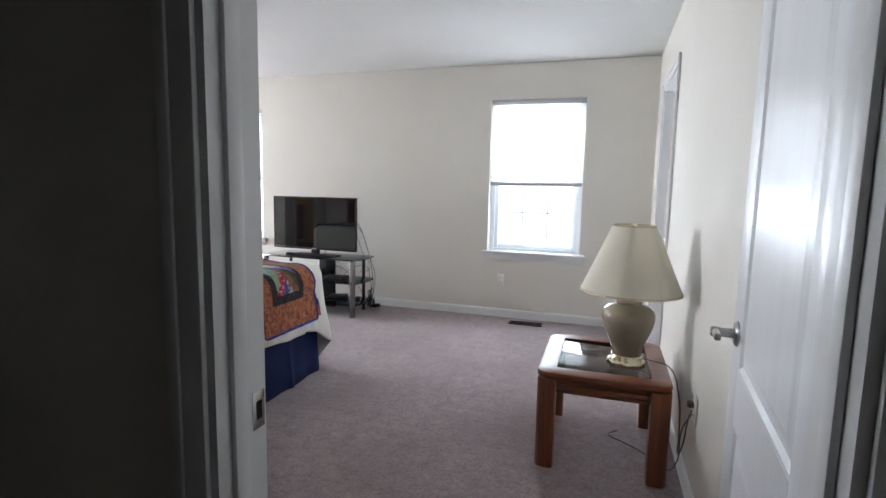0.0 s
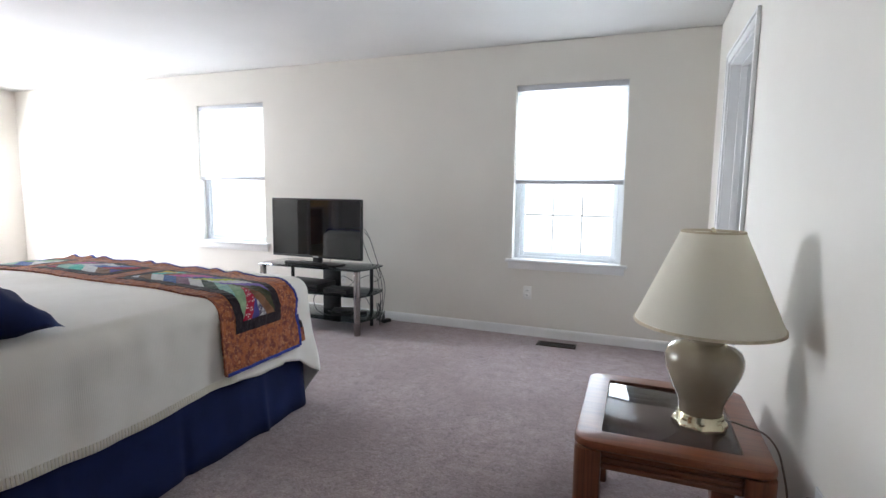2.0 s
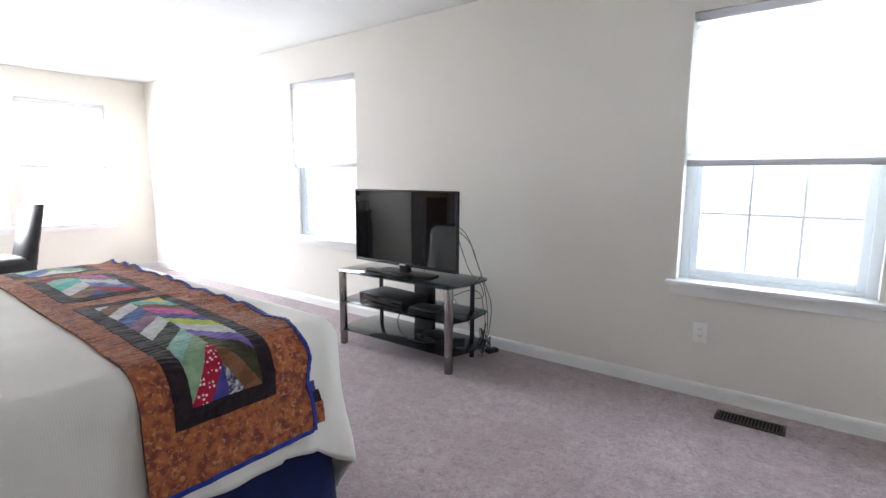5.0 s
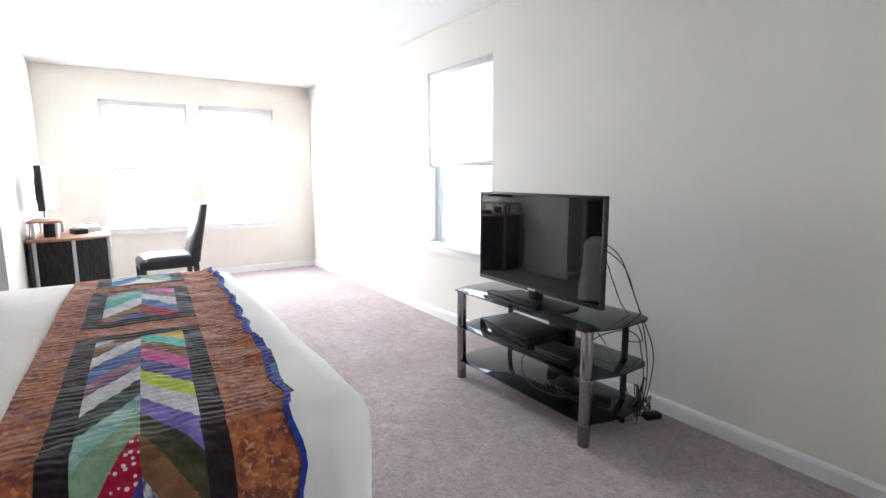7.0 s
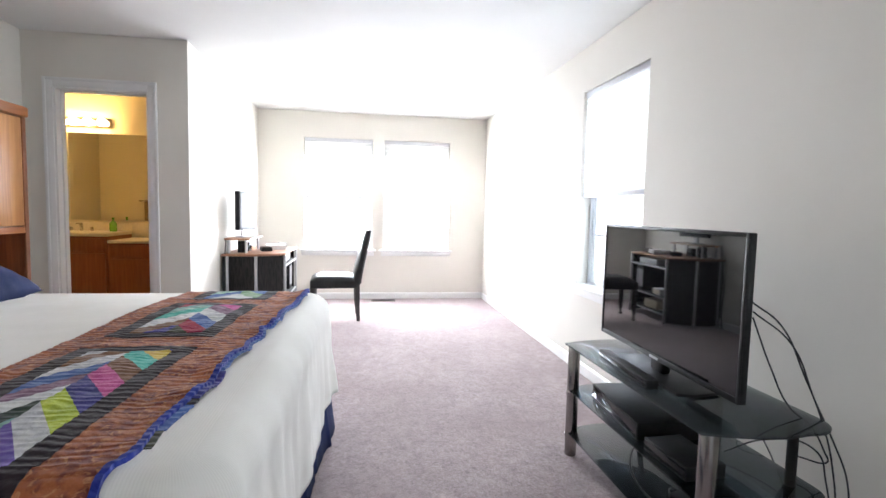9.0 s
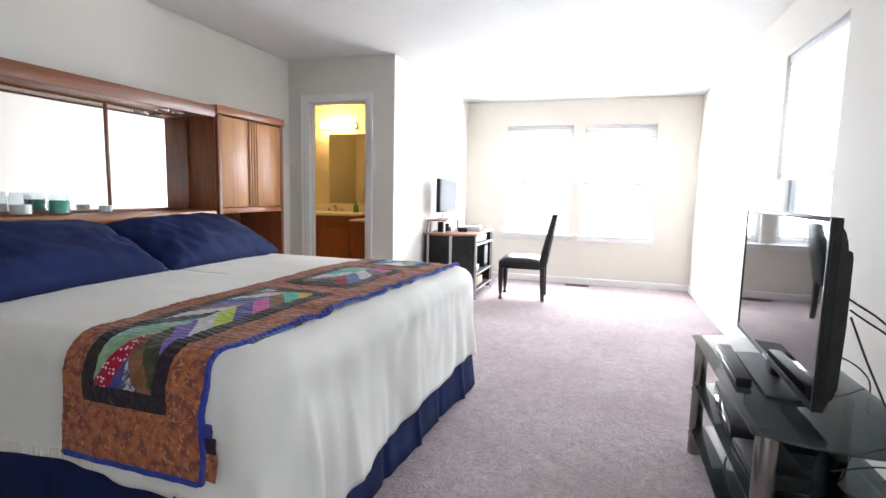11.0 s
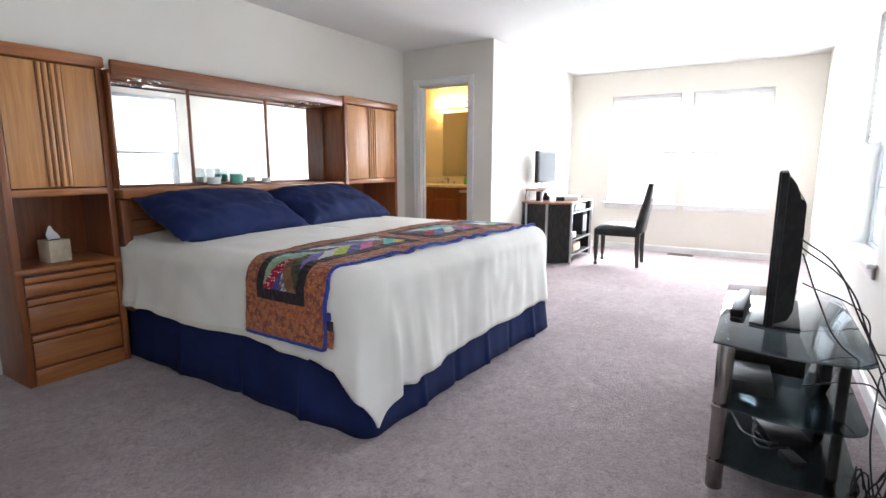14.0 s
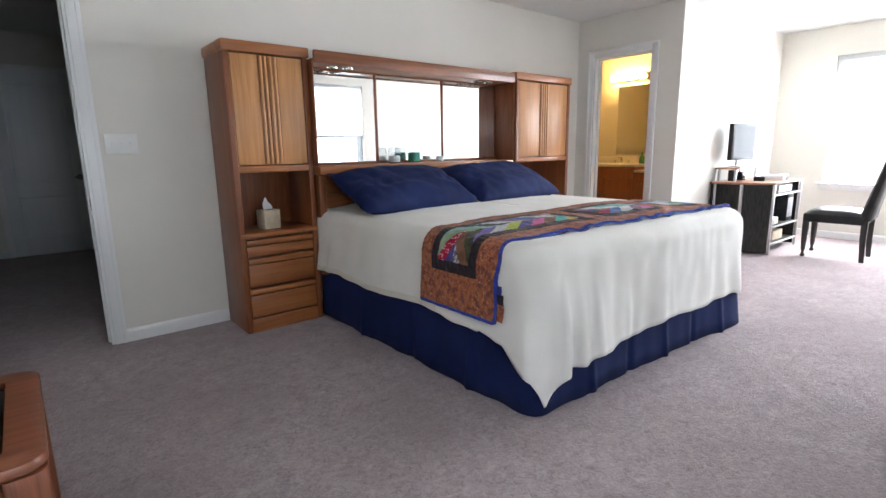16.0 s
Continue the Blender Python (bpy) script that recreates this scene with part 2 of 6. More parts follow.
M_BULB = emitter("warm_bulb", (1.0, 0.60, 0.22, 1), 58.0)
M_SKY = emitter("white_sky", (0.97, 0.985, 1.0, 1), 1.6)
M_TISSUE = material("white_tissue", (0.8, 0.8, 0.84, 1), 0.9)
M_CARD = material("beige_card", (0.62, 0.54, 0.40, 1), 0.7, color2=(0.5, 0.42, 0.3, 1), scale=25)
M_DESK = material("black_laminate", (0.011, 0.010, 0.010, 1), 0.5, spec=0.15, color2=(0.03, 0.026, 0.024, 1), scale=12, stretch=(8, 8, 1))
M_DESKTOP = wood("desk_top_laminate", (0.36, 0.17, 0.09, 1), (0.25, 0.11, 0.055, 1), axis=0)
M_SILVER = material("silver_paint", (0.5, 0.5, 0.51, 1), 0.35, 0.7, color2=(0.44, 0.44, 0.45, 1), scale=30)
M_GROUND = material("outside_ground", (0.5, 0.52, 0.5, 1), 0.9, color2=(0.42, 0.45, 0.42, 1), scale=0.3)


# ---------------- mesh tools ----------------
def mesh_object(name, bm, mats, smooth=0):
    me = bpy.data.meshes.new(name)
    bm.normal_update()
    bm.to_mesh(me)
    bm.free()
    for m in (mats if isinstance(mats, (list, tuple)) else [mats]):
        me.materials.append(m)
    if smooth:
        for p in me.polygons:
            p.use_smooth = True
        me.set_sharp_from_angle(angle=radians(smooth))
    return new(name, me)


def add_box(bm, x0, x1, y0, y1, z0, z1, bevel=0.0, mat=0, seg=2):
    b = bmesh.new()
    bmesh.ops.create_cube(b, size=1.0)
    bmesh.ops.transform(b, matrix=Matrix.LocRotScale(((x0 + x1) / 2, (y0 + y1) / 2, (z0 + z1) / 2), None, (abs(x1 - x0), abs(y1 - y0), abs(z1 - z0))), verts=b.verts)
    if bevel:
        bmesh.ops.bevel(b, geom=b.edges, offset=bevel, segments=seg, affect="EDGES", profile=0.5)
    merge(bm, b, mat)


def merge(bm, b, mat=0, m=None):
    if m is not None:
        bmesh.ops.transform(b, matrix=m, verts=b.verts)
    vs = {}
    for v in b.verts:
        vs[v] = bm.verts.new(v.co)
    for f in b.faces:
        nf = bm.faces.new([vs[v] for v in f.verts])
        nf.material_index = mat if mat else f.material_index
        nf.smooth = f.smooth
    b.free()


def box(name, x0, x1, y0, y1, z0, z1, mat, bevel=0.0, parent=None, seg=2, smooth=0):
    bm = bmesh.new()
    add_box(bm, x0, x1, y0, y1, z0, z1, bevel, 0, seg)
    ob = mesh_object(name, bm, mat, smooth or (35 if bevel else 0))
    if parent:
        ob.parent = parent
    return ob


def add_prism(bm, outline, z0, z1, bevel=0.0, mat=0, seg=2):
    b = bmesh.new()
    lo = [b.verts.new((x, y, z0)) for x, y in outline]
    f = b.faces.new(lo)
    r = bmesh.ops.extrude_face_region(b, geom=[f])
    bmesh.ops.translate(b, vec=(0, 0, z1 - z0), verts=[v for v in r["geom"] if isinstance(v, bmesh.types.BMVert)])
    bmesh.ops.recalc_face_normals(b, faces=b.faces)
    if bevel:
        es = [e for e in b.edges if abs(e.verts[0].co.z - e.verts[1].co.z) < 1e-6]
        bmesh.ops.bevel(b, geom=es, offset=bevel, segments=seg, affect="EDGES", profile=0.5)
    merge(bm, b, mat)


def add_lathe(bm, profile, cx=0, cy=0, n=40, mat=0, m=None):
    b = bmesh.new()
    rings = []
    for r, z in profile:
        if r < 1e-5:
            rings.append([b.verts.new((cx, cy, z))])
        else:
            rings.append([b.verts.new((cx + r * math.cos(2 * math.pi * i / n), cy + r * math.sin(2 * math.pi * i / n), z)) for i in range(n)])
    for a, c in zip(rings, rings[1:]):
        for i in range(n):
            j = (i + 1) % n
            if len(a) == 1 and len(c) == 1:
                continue
            if len(a) == 1:
                b.faces.new((a[0], c[j], c[i]))
            elif len(c) == 1:
                b.faces.new((a[i], a[j], c[0]))
            else:
                b.faces.new((a[i], a[j], c[j], c[i]))
    bmesh.ops.recalc_face_normals(b, faces=b.faces)
    merge(bm, b, mat, m)


def lathe(name, profile, mat, place=(0, 0, 0), n=40, parent=None):
    bm = bmesh.new()
    add_lathe(bm, profile, n=n)
    ob = mesh_object(name, bm, mat, 40)
    ob.location = place
    if parent:
        ob.parent = parent
    return ob


def tube(name, points, radius, mat, parent=None, res=3):
    cu = bpy.data.curves.new(name, "CURVE")
    cu.dimensions, cu.bevel_depth, cu.bevel_resolution, cu.resolution_u = "3D", radius, res, 8
    sp = cu.splines.new("BEZIER")
    sp.bezier_points.add(len(points) - 1)
    for b, p in zip(sp.bezier_points, points):
        b.co, b.handle_left_type, b.handle_right_type = p, "AUTO", "AUTO"
    cu.use_fill_caps = True
    cu.materials.append(mat)
    ob = new(name, cu)
    if parent:
        ob.parent = parent
    return ob


def thing(name, place=(0, 0, 0), rz=0.0):
    ob = new(name)
    ob.matrix_world = pose(*place, 0, 0, rz)
    return ob


def under(parent, ob):
    ob.parent = parent
    return ob


# ---------------- the large structure ----------------
T = 0.12


def wall_run(name, along, face, side, lo, hi, z1, holes, mat=M_WALL, thick=T):
    """A wall along x or y whose room face lies at face; side is the direction (+1/-1) in which its thickness goes. holes: (a, b, z0, z1)."""
    bm = bmesh.new()
    cuts = sorted(holes)
    f0, f1 = sorted((face, face + side * thick))

    def piece(a, b, za, zb):
        if b - a > 1e-4 and zb - za > 1e-4:
            if along == "x":
                add_box(bm, a, b, f0, f1, za, zb)
            else:
                add_box(bm, f0, f1, a, b, za, zb)
    at = lo
    for a, b, za, zb in cuts:
        piece(at, a, 0, z1)
        piece(a, b, 0, za)
        piece(a, b, zb, z1)
        at = b
    piece(at, hi, 0, z1)
    return tagged(mesh_object(name, bm, mat), "smooth painted off-white plaster wall of the bedroom", "wall", kind="structure")


DH = 2.05
HALLS = -1.05
wall_run("wall_north", "x", NORTH, 1, WEST - T, EAST + T, CEIL, [(W1[0], W1[1], WZ0, WZ1), (W2[0], W2[1], WZ0, WZ1)], thick=0.17)
wall_run("wall_south", "x", SOUTH, -1, BATHX, EAST, CEIL, [(DOOR0, DOOR1, 0, DH)])
wall_run("wall_east", "y", EAST, 1, HALLS - T, NORTH, CEIL, [(CL0, CL1, 0, DH)])
wall_run("wall_west", "y", WEST, -1, DESKY - T, NORTH, CEIL, [(a, b, WZ0, WZ1) for a, b in WW], thick=0.17)
wall_run("wall_bath_door", "y", BATHX, -1, SOUTH - T, DESKY - T, CEIL, [(BD0, BD1, 0, DH)])
wall_run("wall_desk", "x", DESKY, -1, WEST, BATHX, CEIL, [])
# bathroom beyond the inner door, and the landing outside the bedroom door
BWEST, BSOUTH = -6.85, 1.2
wall_run("wall_bath_west", "y", BWEST, -1, BSOUTH - T, DESKY - T, CEIL, [], M_BATHWALL)
wall_run("wall_bath_south", "x", BSOUTH, -1, BWEST, BATHX, CEIL, [], M_BATHWALL)
wall_run("wall_bath_east", "y", BATHX, 1, BSOUTH - T, SOUTH - T, CEIL, [], M_BATHWALL)
wall_run("wall_hall_south", "x", HALLS, -1, -2.2, EAST, CEIL, [])
wall_run("wall_hall_west", "y", -2.2, -1, HALLS - T, SOUTH - T, CEIL, [])

bm = bmesh.new()
add_box(bm, WEST - T, EAST + T, HALLS - T, NORTH + 0.17, CEIL + 0.004, CEIL + 0.12)
tagged(mesh_object("ceiling", bm, M_CEIL), "flat white painted plaster ceiling", "ceiling", kind="structure")
bm = bmesh.new()
add_box(bm, WEST - T, EAST + T + 0.3, HALLS - T, NORTH + 0.17, -0.12, 0.0)
tagged(mesh_object("floor", bm, M_CARPET), "dusty mauve cut-pile wall-to-wall carpet", "carpet", kind="structure")
bm = bmesh.new()
add_box(bm, BWEST, BATHX - T, BSOUTH, DESKY - T, 0.0, 0.006)
tagged(mesh_object("floor_bath", bm, M_TILE), "beige bathroom floor", "floor", kind="structure")
bm = bmesh.new()
add_box(bm, -200, 200, -200, 200, -3.3, -3.2)
tagged(mesh_object("ground", bm, M_GROUND), "pale open ground outside the house", "ground", kind="structure")


def backdrop(x0, x1, y0, y1):
    """A plain bright sky sheet outside the windows."""
    bm = bmesh.new()
    add_box(bm, x0, x1, y0, y1, -3.0, 3.0)
    return tagged(mesh_object("backdrop", bm, M_SKY), "plain bright white sky outside the windows", "sky", kind="structure")


backdrop(-12.0, 6.0, NORTH + 5.0, NORTH + 5.05)
backdrop(WEST - 5.05, WEST - 5.0, -1.0, NORTH + 4.9)


def baseboard(x0, y0, x1, y1, nx, ny):
    """A skirting board with a rounded top along one wall; (nx, ny) points into the room."""
    bm = bmesh.new()
    L = math.hypot(x1 - x0, y1 - y0)
    prof = [(0, 0), (0.013, 0), (0.013, 0.062), (0.010, 0.074), (0.005, 0.080), (0, 0.082)]
    ends = []
    for s in (0, L):
        px, py = x0 + (x1 - x0) * s / L, y0 + (y1 - y0) * s / L
        ends.append([bm.verts.new((px + nx * d, py + ny * d, z)) for d, z in prof])
    n = len(prof)
    for i in range(n):
        j = (i + 1) % n
        bm.faces.new((ends[0][i], ends[0][j], ends[1][j], ends[1][i]))
    bm.faces.new(ends[0])
    bm.faces.new(list(reversed(ends[1])))
    bmesh.ops.recalc_face_normals(bm, faces=bm.faces)
    return tagged(mesh_object("baseboard", bm, M_TRIM), "white painted wooden baseboard along the wall", "baseboard", kind="structure")


CW = 0.062
baseboard(WEST, NORTH, EAST, NORTH, 0, -1)
baseboard(EAST, SOUTH, EAST, CL0 - CW, -1, 0)
baseboard(EAST, CL1 + CW, EAST, NORTH, -1, 0)
baseboard(WEST, DESKY, WEST, NORTH, 1, 0)
baseboard(WEST, DESKY, BATHX, DESKY, 0, 1)
baseboard(BATHX, BD1 + CW, BATHX, DESKY, 1, 0)
baseboard(BATHX, SOUTH, BATHX, BD0 - CW, 1, 0)
baseboard(BATHX, SOUTH, DOOR0 - CW, SOUTH, 0, 1)
baseboard(-2.2, HALLS, EAST, HALLS, 0, 1)
baseboard(-2.2, SOUTH - T, DOOR0 - CW, SOUTH - T, 0, -1)


def casing(name, along, face, out, a, b, thick=T):
    """Jamb lining and moulded casing round a door opening a..b in a wall; the room face is at face, out points into the room."""
    bm = bmesh.new()
    jt = 0.018

    def bar(u0, u1, d0, d1, z0, z1, bev=0.0):
        d0, d1 = sorted((face + out * d0, face + out * d1))
        if along == "x":
            add_box(bm, u0, u1, d0, d1, z0, z1, bev)
        else:
            add_box(bm, d0, d1, u0, u1, z0, z1, bev)
    for d0, d1 in ((0.002, 0.014), (-thick - 0.014, -thick - 0.002)):
        o = 1 if d0 > 0 else -1
        bar(a - CW, a + 0.004, d0, d1, 0, DH + CW, 0.003)
        bar(b - 0.004, b + CW, d0, d1, 0, DH + CW, 0.003)
        bar(a + 0.004, b - 0.004, d0, d1, DH - 0.004, DH + CW, 0.003)
        e0, e1 = (d1 - 0.002, d1 + 0.006) if o > 0 else (d0 - 0.006, d0 + 0.002)
        bar(a - CW, a - CW + 0.022, e0, e1, 0, DH + CW, 0.003)
        bar(b + CW - 0.022, b + CW, e0, e1, 0, DH + CW, 0.003)
        bar(a - CW + 0.022, b + CW - 0.022, e0, e1, DH + CW - 0.022, DH + CW, 0.003)
    bar(a + 0.002, a + jt, -thick - 0.002, 0.002, 0, DH - 0.002)
    bar(b - jt, b - 0.002, -thick - 0.002, 0.002, 0, DH - 0.002)
    bar(a + jt, b - jt, -thick - 0.002, 0.002, DH - jt, DH - 0.002)
    s0, s1 = -thick + 0.030, -thick + 0.065
    bar(a + jt, a + jt + 0.011, s0, s1, 0, DH - jt, 0.002)
    bar(b - jt - 0.011, b - jt, s0, s1, 0, DH - jt, 0.002)
    bar(a + jt, b - jt, s0, s1, DH - jt - 0.011, DH - jt, 0.002)
    return tagged(mesh_object(name, bm, M_TRIM, 35), "white painted door frame with moulded casing", "door frame", kind="structure")


casing("door_frame_1", "x", SOUTH, 1, DOOR0, DOOR1)
casing("door_frame_2", "y", BATHX, 1, BD0, BD1)
casing("door_frame_3", "y", EAST, -1, CL0, CL1)


def window(name, along, face, out, a, b, split, depth=0.17):
    """A double-hung vinyl window in an opening of a wall: frame, two sashes, grille in the lower one, cellular shade over the upper half, sill and apron."""
    root = thing(name)
    tagged(root, "white vinyl double-hung window with half-lowered cellular shade", "window", kind="structure")

    def P(u, d, z):
        return (u, face + out * d, z) if along == "x" else (face + out * d, u, z)

    def bar(bm, u0, u1, d0, d1, z0, z1, bev=0.0, mat=0):
        p, q = P(u0, d0, z0), P(u1, d1, z1)
        add_box(bm, min(p[0], q[0]), max(p[0], q[0]), min(p[1], q[1]), max(p[1], q[1]), z0, z1, bev, mat)
    z0, z1 = WZ0, WZ1
    mid = z0 + (z1 - z0) * 0.5
    f = 0.045
    bm = bmesh.new()
    d0, d1 = -depth + 0.002, -0.085
    bar(bm, a + 0.001, a + f, d0, d1, z0 + 0.001, z1 - 0.001, 0.004)
    bar(bm, b - f, b - 0.001, d0, d1, z0 + 0.001, z1 - 0.001, 0.004)
    bar(bm, a + f, b - f, d0, d1, z1 - f, z1 - 0.001, 0.004)
    bar(bm, a + f, b - f, d0, d1, z0 + 0.001, z0 + f, 0.004)
    under(root, mesh_object("frame", bm, M_VINYL, 35))
    for k, (za, zb, da, db) in enumerate(((mid - 0.02, z1 - f, -0.155, -0.130), (z0 + f, mid + 0.02, -0.125, -0.098))):
        bm = bmesh.new()
        s = 0.038
        ua, ub = a + f + 0.001, b - f - 0.001
        bar(bm, ua, ua + s, da, db, za, zb, 0.003)
        bar(bm, ub - s, ub, da, db, za, zb, 0.003)
        bar(bm, ua + s, ub - s, da, db, za, za + s, 0.003)
        bar(bm, ua + s, ub - s, da, db, zb - s, zb, 0.003)
        g = 0.007
        dm = (da + db) / 2
        n = 3
        for i in range(1, n):
            u = ua + s + (ub - ua - 2 * s) * i / n
            bar(bm, u - g, u + g, dm + 0.004, dm + 0.010, za + s, zb - s, 0.0, 1)
        zm = (za + zb) / 2
        bar(bm, ua + s, ub - s, dm + 0.0105, dm + 0.0125, zm - g, zm + g, 0.0, 1)
        under(root, mesh_object("sash", bm, [M_VINYL, M_GRILLE], 35))
        bm = bmesh.new()
        bar(bm, ua + s - 0.004, ub - s + 0.004, dm - 0.003, dm + 0.001, za + s - 0.004, zb - s + 0.004)
        pane = under(root, mesh_object("pane", bm, M_GLASS))
        pane.visible_shadow = False
    # sill with horns, and apron
    bm = bmesh.new()
    bar(bm, a + 0.002, b - 0.002, -0.084, 0.0, z0 + 0.002, z0 + 0.022)
    bar(bm, a - 0.05, b + 0.05, 0.002, 0.045, z0 - 0.004, z0 + 0.022, 0.006)
    bar(bm, a - 0.03, b + 0.03, 0.002, 0.015, z0 - 0.062, z0 - 0.005, 0.003)
    under(root, mesh_object("sill", bm, M_TRIM, 35))
    # cellular shade: head rail, pleats, bottom rail
    bm = bmesh.new()
    bar(bm, a + 0.006, b - 0.006, -0.066, -0.012, z1 - 0.045, z1 - 0.002, 0.004)
    under(root, mesh_object("head_rail", bm, M_SHADERAIL, 35))
    bm = bmesh.new()
    bar(bm, a + 0.008, b - 0.008, -0.060, -0.018, split, split + 0.035, 0.004)
    under(root, mesh_object("bottom_rail", bm, M_SHADERAIL, 35))
    bm = bmesh.new()
    nz = 36
    for dd, ph in ((-0.026, 1), (-0.050, -1)):
        prev = None
        for i in range(nz + 1):
            z = split + 0.034 + (z1 - 0.044 - split - 0.034) * i / nz
            d = dd + ph * (0.008 if i % 2 else 0.0)
            cur = (bm.verts.new(P(a + 0.010, d, z)), bm.verts.new(P(b - 0.010, d, z)))
            if prev:
                bm.faces.new((prev[0], prev[1], cur[1], cur[0]))
            prev = cur
    under(root, mesh_object("shade_fabric", bm, M_BLIND))
    return root


M_SHADERAIL = material("shade_rail", (0.58, 0.58, 0.60, 1), 0.5, color2=(0.54, 0.54, 0.56, 1), scale=6)
window("window_1", "x", NORTH, -1, W1[0], W1[1], 1.32)
window("window_2", "x", NORTH, -1, W2[0], W2[1], 1.30)
window("window_3", "y", WEST, 1, WW[0][0], WW[0][1], 1.33)
window("window_4", "y", WEST, 1, WW[1][0], WW[1][1], 1.33)


# ---------------- bed ----------------
BX0, BX1, BY0, BY1, BTOP = -3.21, -1.21, 3.16, 5.10, 0.735


def smooth01(x):
    x = max(0.0, min(1.0, x))
    return x * x * (3 - 2 * x)


def bed_outline(p, grow=0.0):
    """A point on the bed's open outline (east side from the head, round the foot, west side back to the head), with its outward direction. p is the length along it."""
    r = 0.13
    le, lc = BY1 - r - BY0, r * math.pi / 2
    lf = BX1 - BX0 - 2 * r
    if p < le:
        q, n = (BX1, BY0 + p), (1, 0)
    elif p < le + lc:
        a = (p - le) / r
        n = (math.cos(a), math.sin(a))
        q = (BX1 - r + r * n[0], BY1 - r + r * n[1])
    elif p < le + lc + lf:
        q, n = (BX1 - r - (p - le - lc), BY1), (0, 1)
    elif p < le + 2 * lc + lf:
        a = math.pi / 2 + (p - le - lc - lf) / r
        n = (math.cos(a), math.sin(a))
        q = (BX0 + r + r * n[0], BY1 - r + r * n[1])
    else:
        q, n = (BX0, BY1 - r - (p - le - 2 * lc - lf)), (-1, 0)
    # the bed stands a touch askew: its far foot corner lies farther out
    skew = 0.035 * smooth01((BX1 - q[0]) / 2.0) * smooth01((q[1] - BY0) / 1.9)
    return Vector((q[0] + n[0] * grow, q[1] + n[1] * grow + skew, 0)), Vector((n[0], n[1], 0))


BED_R = 0.13
P_EAST = BY1 - BED_R - BY0
P_C1 = P_EAST + BED_R * math.pi / 2
P_FOOT = P_C1 + BX1 - BX0 - 2 * BED_R
P_C2 = P_FOOT + BED_R * math.pi / 2
P_END = P_C2 + P_EAST


def blanket_hem(p):
    """Height of the blanket's lower edge along the bed's outline."""
    mid1, mid2 = (P_EAST + P_C1) / 2, (P_FOOT + P_C2) / 2
    d = p - mid1 - 0.05
    stops = ((-0.34, 0.335), (-0.20, 0.30), (-0.07, 0.19), (0.0, 0.035), (0.045, 0.105), (0.09, 0.155), (0.16, 0.185), (0.24, 0.175), (0.33, 0.205), (0.42, 0.20), (0.50, 0.225))
    if d <= stops[0][0]:
        z = 0.335 + 0.012 * math.sin(p * 7.0)
    elif d >= stops[-1][0]:
        z = 0.225 + 0.012 * math.sin(p * 9.0)
    else:
        for (a, za), (b, zb) in zip(stops, stops[1:]):
            if a <= d <= b:
                z = za + (zb - za) * (d - a) / (b - a)
    if p > mid2:
        z = 0.30
    z -= 0.04 * max(0.0, 1 - abs(p - mid2) / 0.2)
    return max(0.012, z)


def blanket_point(p, s):
    """s 0..1 goes from the bed's top over its rounded edge down to the hem."""
    q, n = bed_outline(p)
    hem = blanket_hem(p)
    r = 0.085
    drop = BTOP - hem
    arc = r * math.pi / 2
    total = arc + drop - r
    d = s * total
    if d < arc:
        a = d / r
        out, z = -r + r * math.sin(a), BTOP - r + r * math.cos(a)
        hang = 0.0
    else:
        hang = d - arc
        out, z = 0.0, BTOP - r - hang
    near = math.exp(-((p - (P_EAST + P_C1) / 2) / (0.12 if p < (P_EAST + P_C1) / 2 else 0.33)) ** 2) + 0.35 * math.exp(-((p - (P_FOOT + P_C2) / 2) / 0.3) ** 2)
    f = smooth01(hang / 0.45)
    fold = 0.011 + 0.020 * near
    c = (p - (P_EAST + P_C1) / 2)
    w = (1 - 2 * abs(math.sin(c * 19.0 + 0.5))) * 0.8 * near + math.sin(p * 31 + 1.3 * math.sin(p * 5)) * 0.4 + math.sin(p * 13.7 + 0.8) * 0.4
    out += f * (0.012 + 0.008 * near + fold * w + 0.007 * math.sin(p * 9.0 + 0.6 * math.sin(p * 23)))
    # a few sharper hanging folds either side of the near corner and at the head
    for c0, wd, amp in ((0.14, 0.022, 0.024), (0.245, 0.03, 0.020), (0.36, 0.026, 0.014), (0.62, 0.03, 0.010), (-0.20, 0.03, 0.012), (1.02, 0.035, 0.009)):
        out += f * amp * math.exp(-((c - c0 - 0.05 * hang) / wd) ** 2)
    for c0, wd, amp in ((0.10, 0.035, 0.020), (0.22, 0.03, 0.016), (0.42, 0.05, 0.010), (0.75, 0.06, 0.006)):
        out += f * amp * math.exp(-((p - c0) / wd) ** 2)
    out += (0.013 * noise.noise(Vector((p * 3.1, d * 5, 3.0))) + 0.005 * noise.noise(Vector((p * 11, d * 6, 7.0)))) * smooth01(d / 0.12)
    out += 0.014 * f * math.exp(-((p - (P_FOOT + P_C2) / 2) / 0.45) ** 2)
    v = q + n * out
    v.z = z
    return v


def top_height(x, y):
    """The bed's upper surface, a little crowned and creased."""
    ex = min(x - BX0, BX1 - x)
    ey = min(BY1 - y, 1.0)
    crown = 0.016 * smooth01(ex / 0.5) * smooth01(ey / 0.5)
    return BTOP + crown + 0.009 * noise.noise(Vector((x * 2.2, y * 2.2, 0.0))) + 0.003 * noise.noise(Vector((x * 8, y * 5, 5.0)))


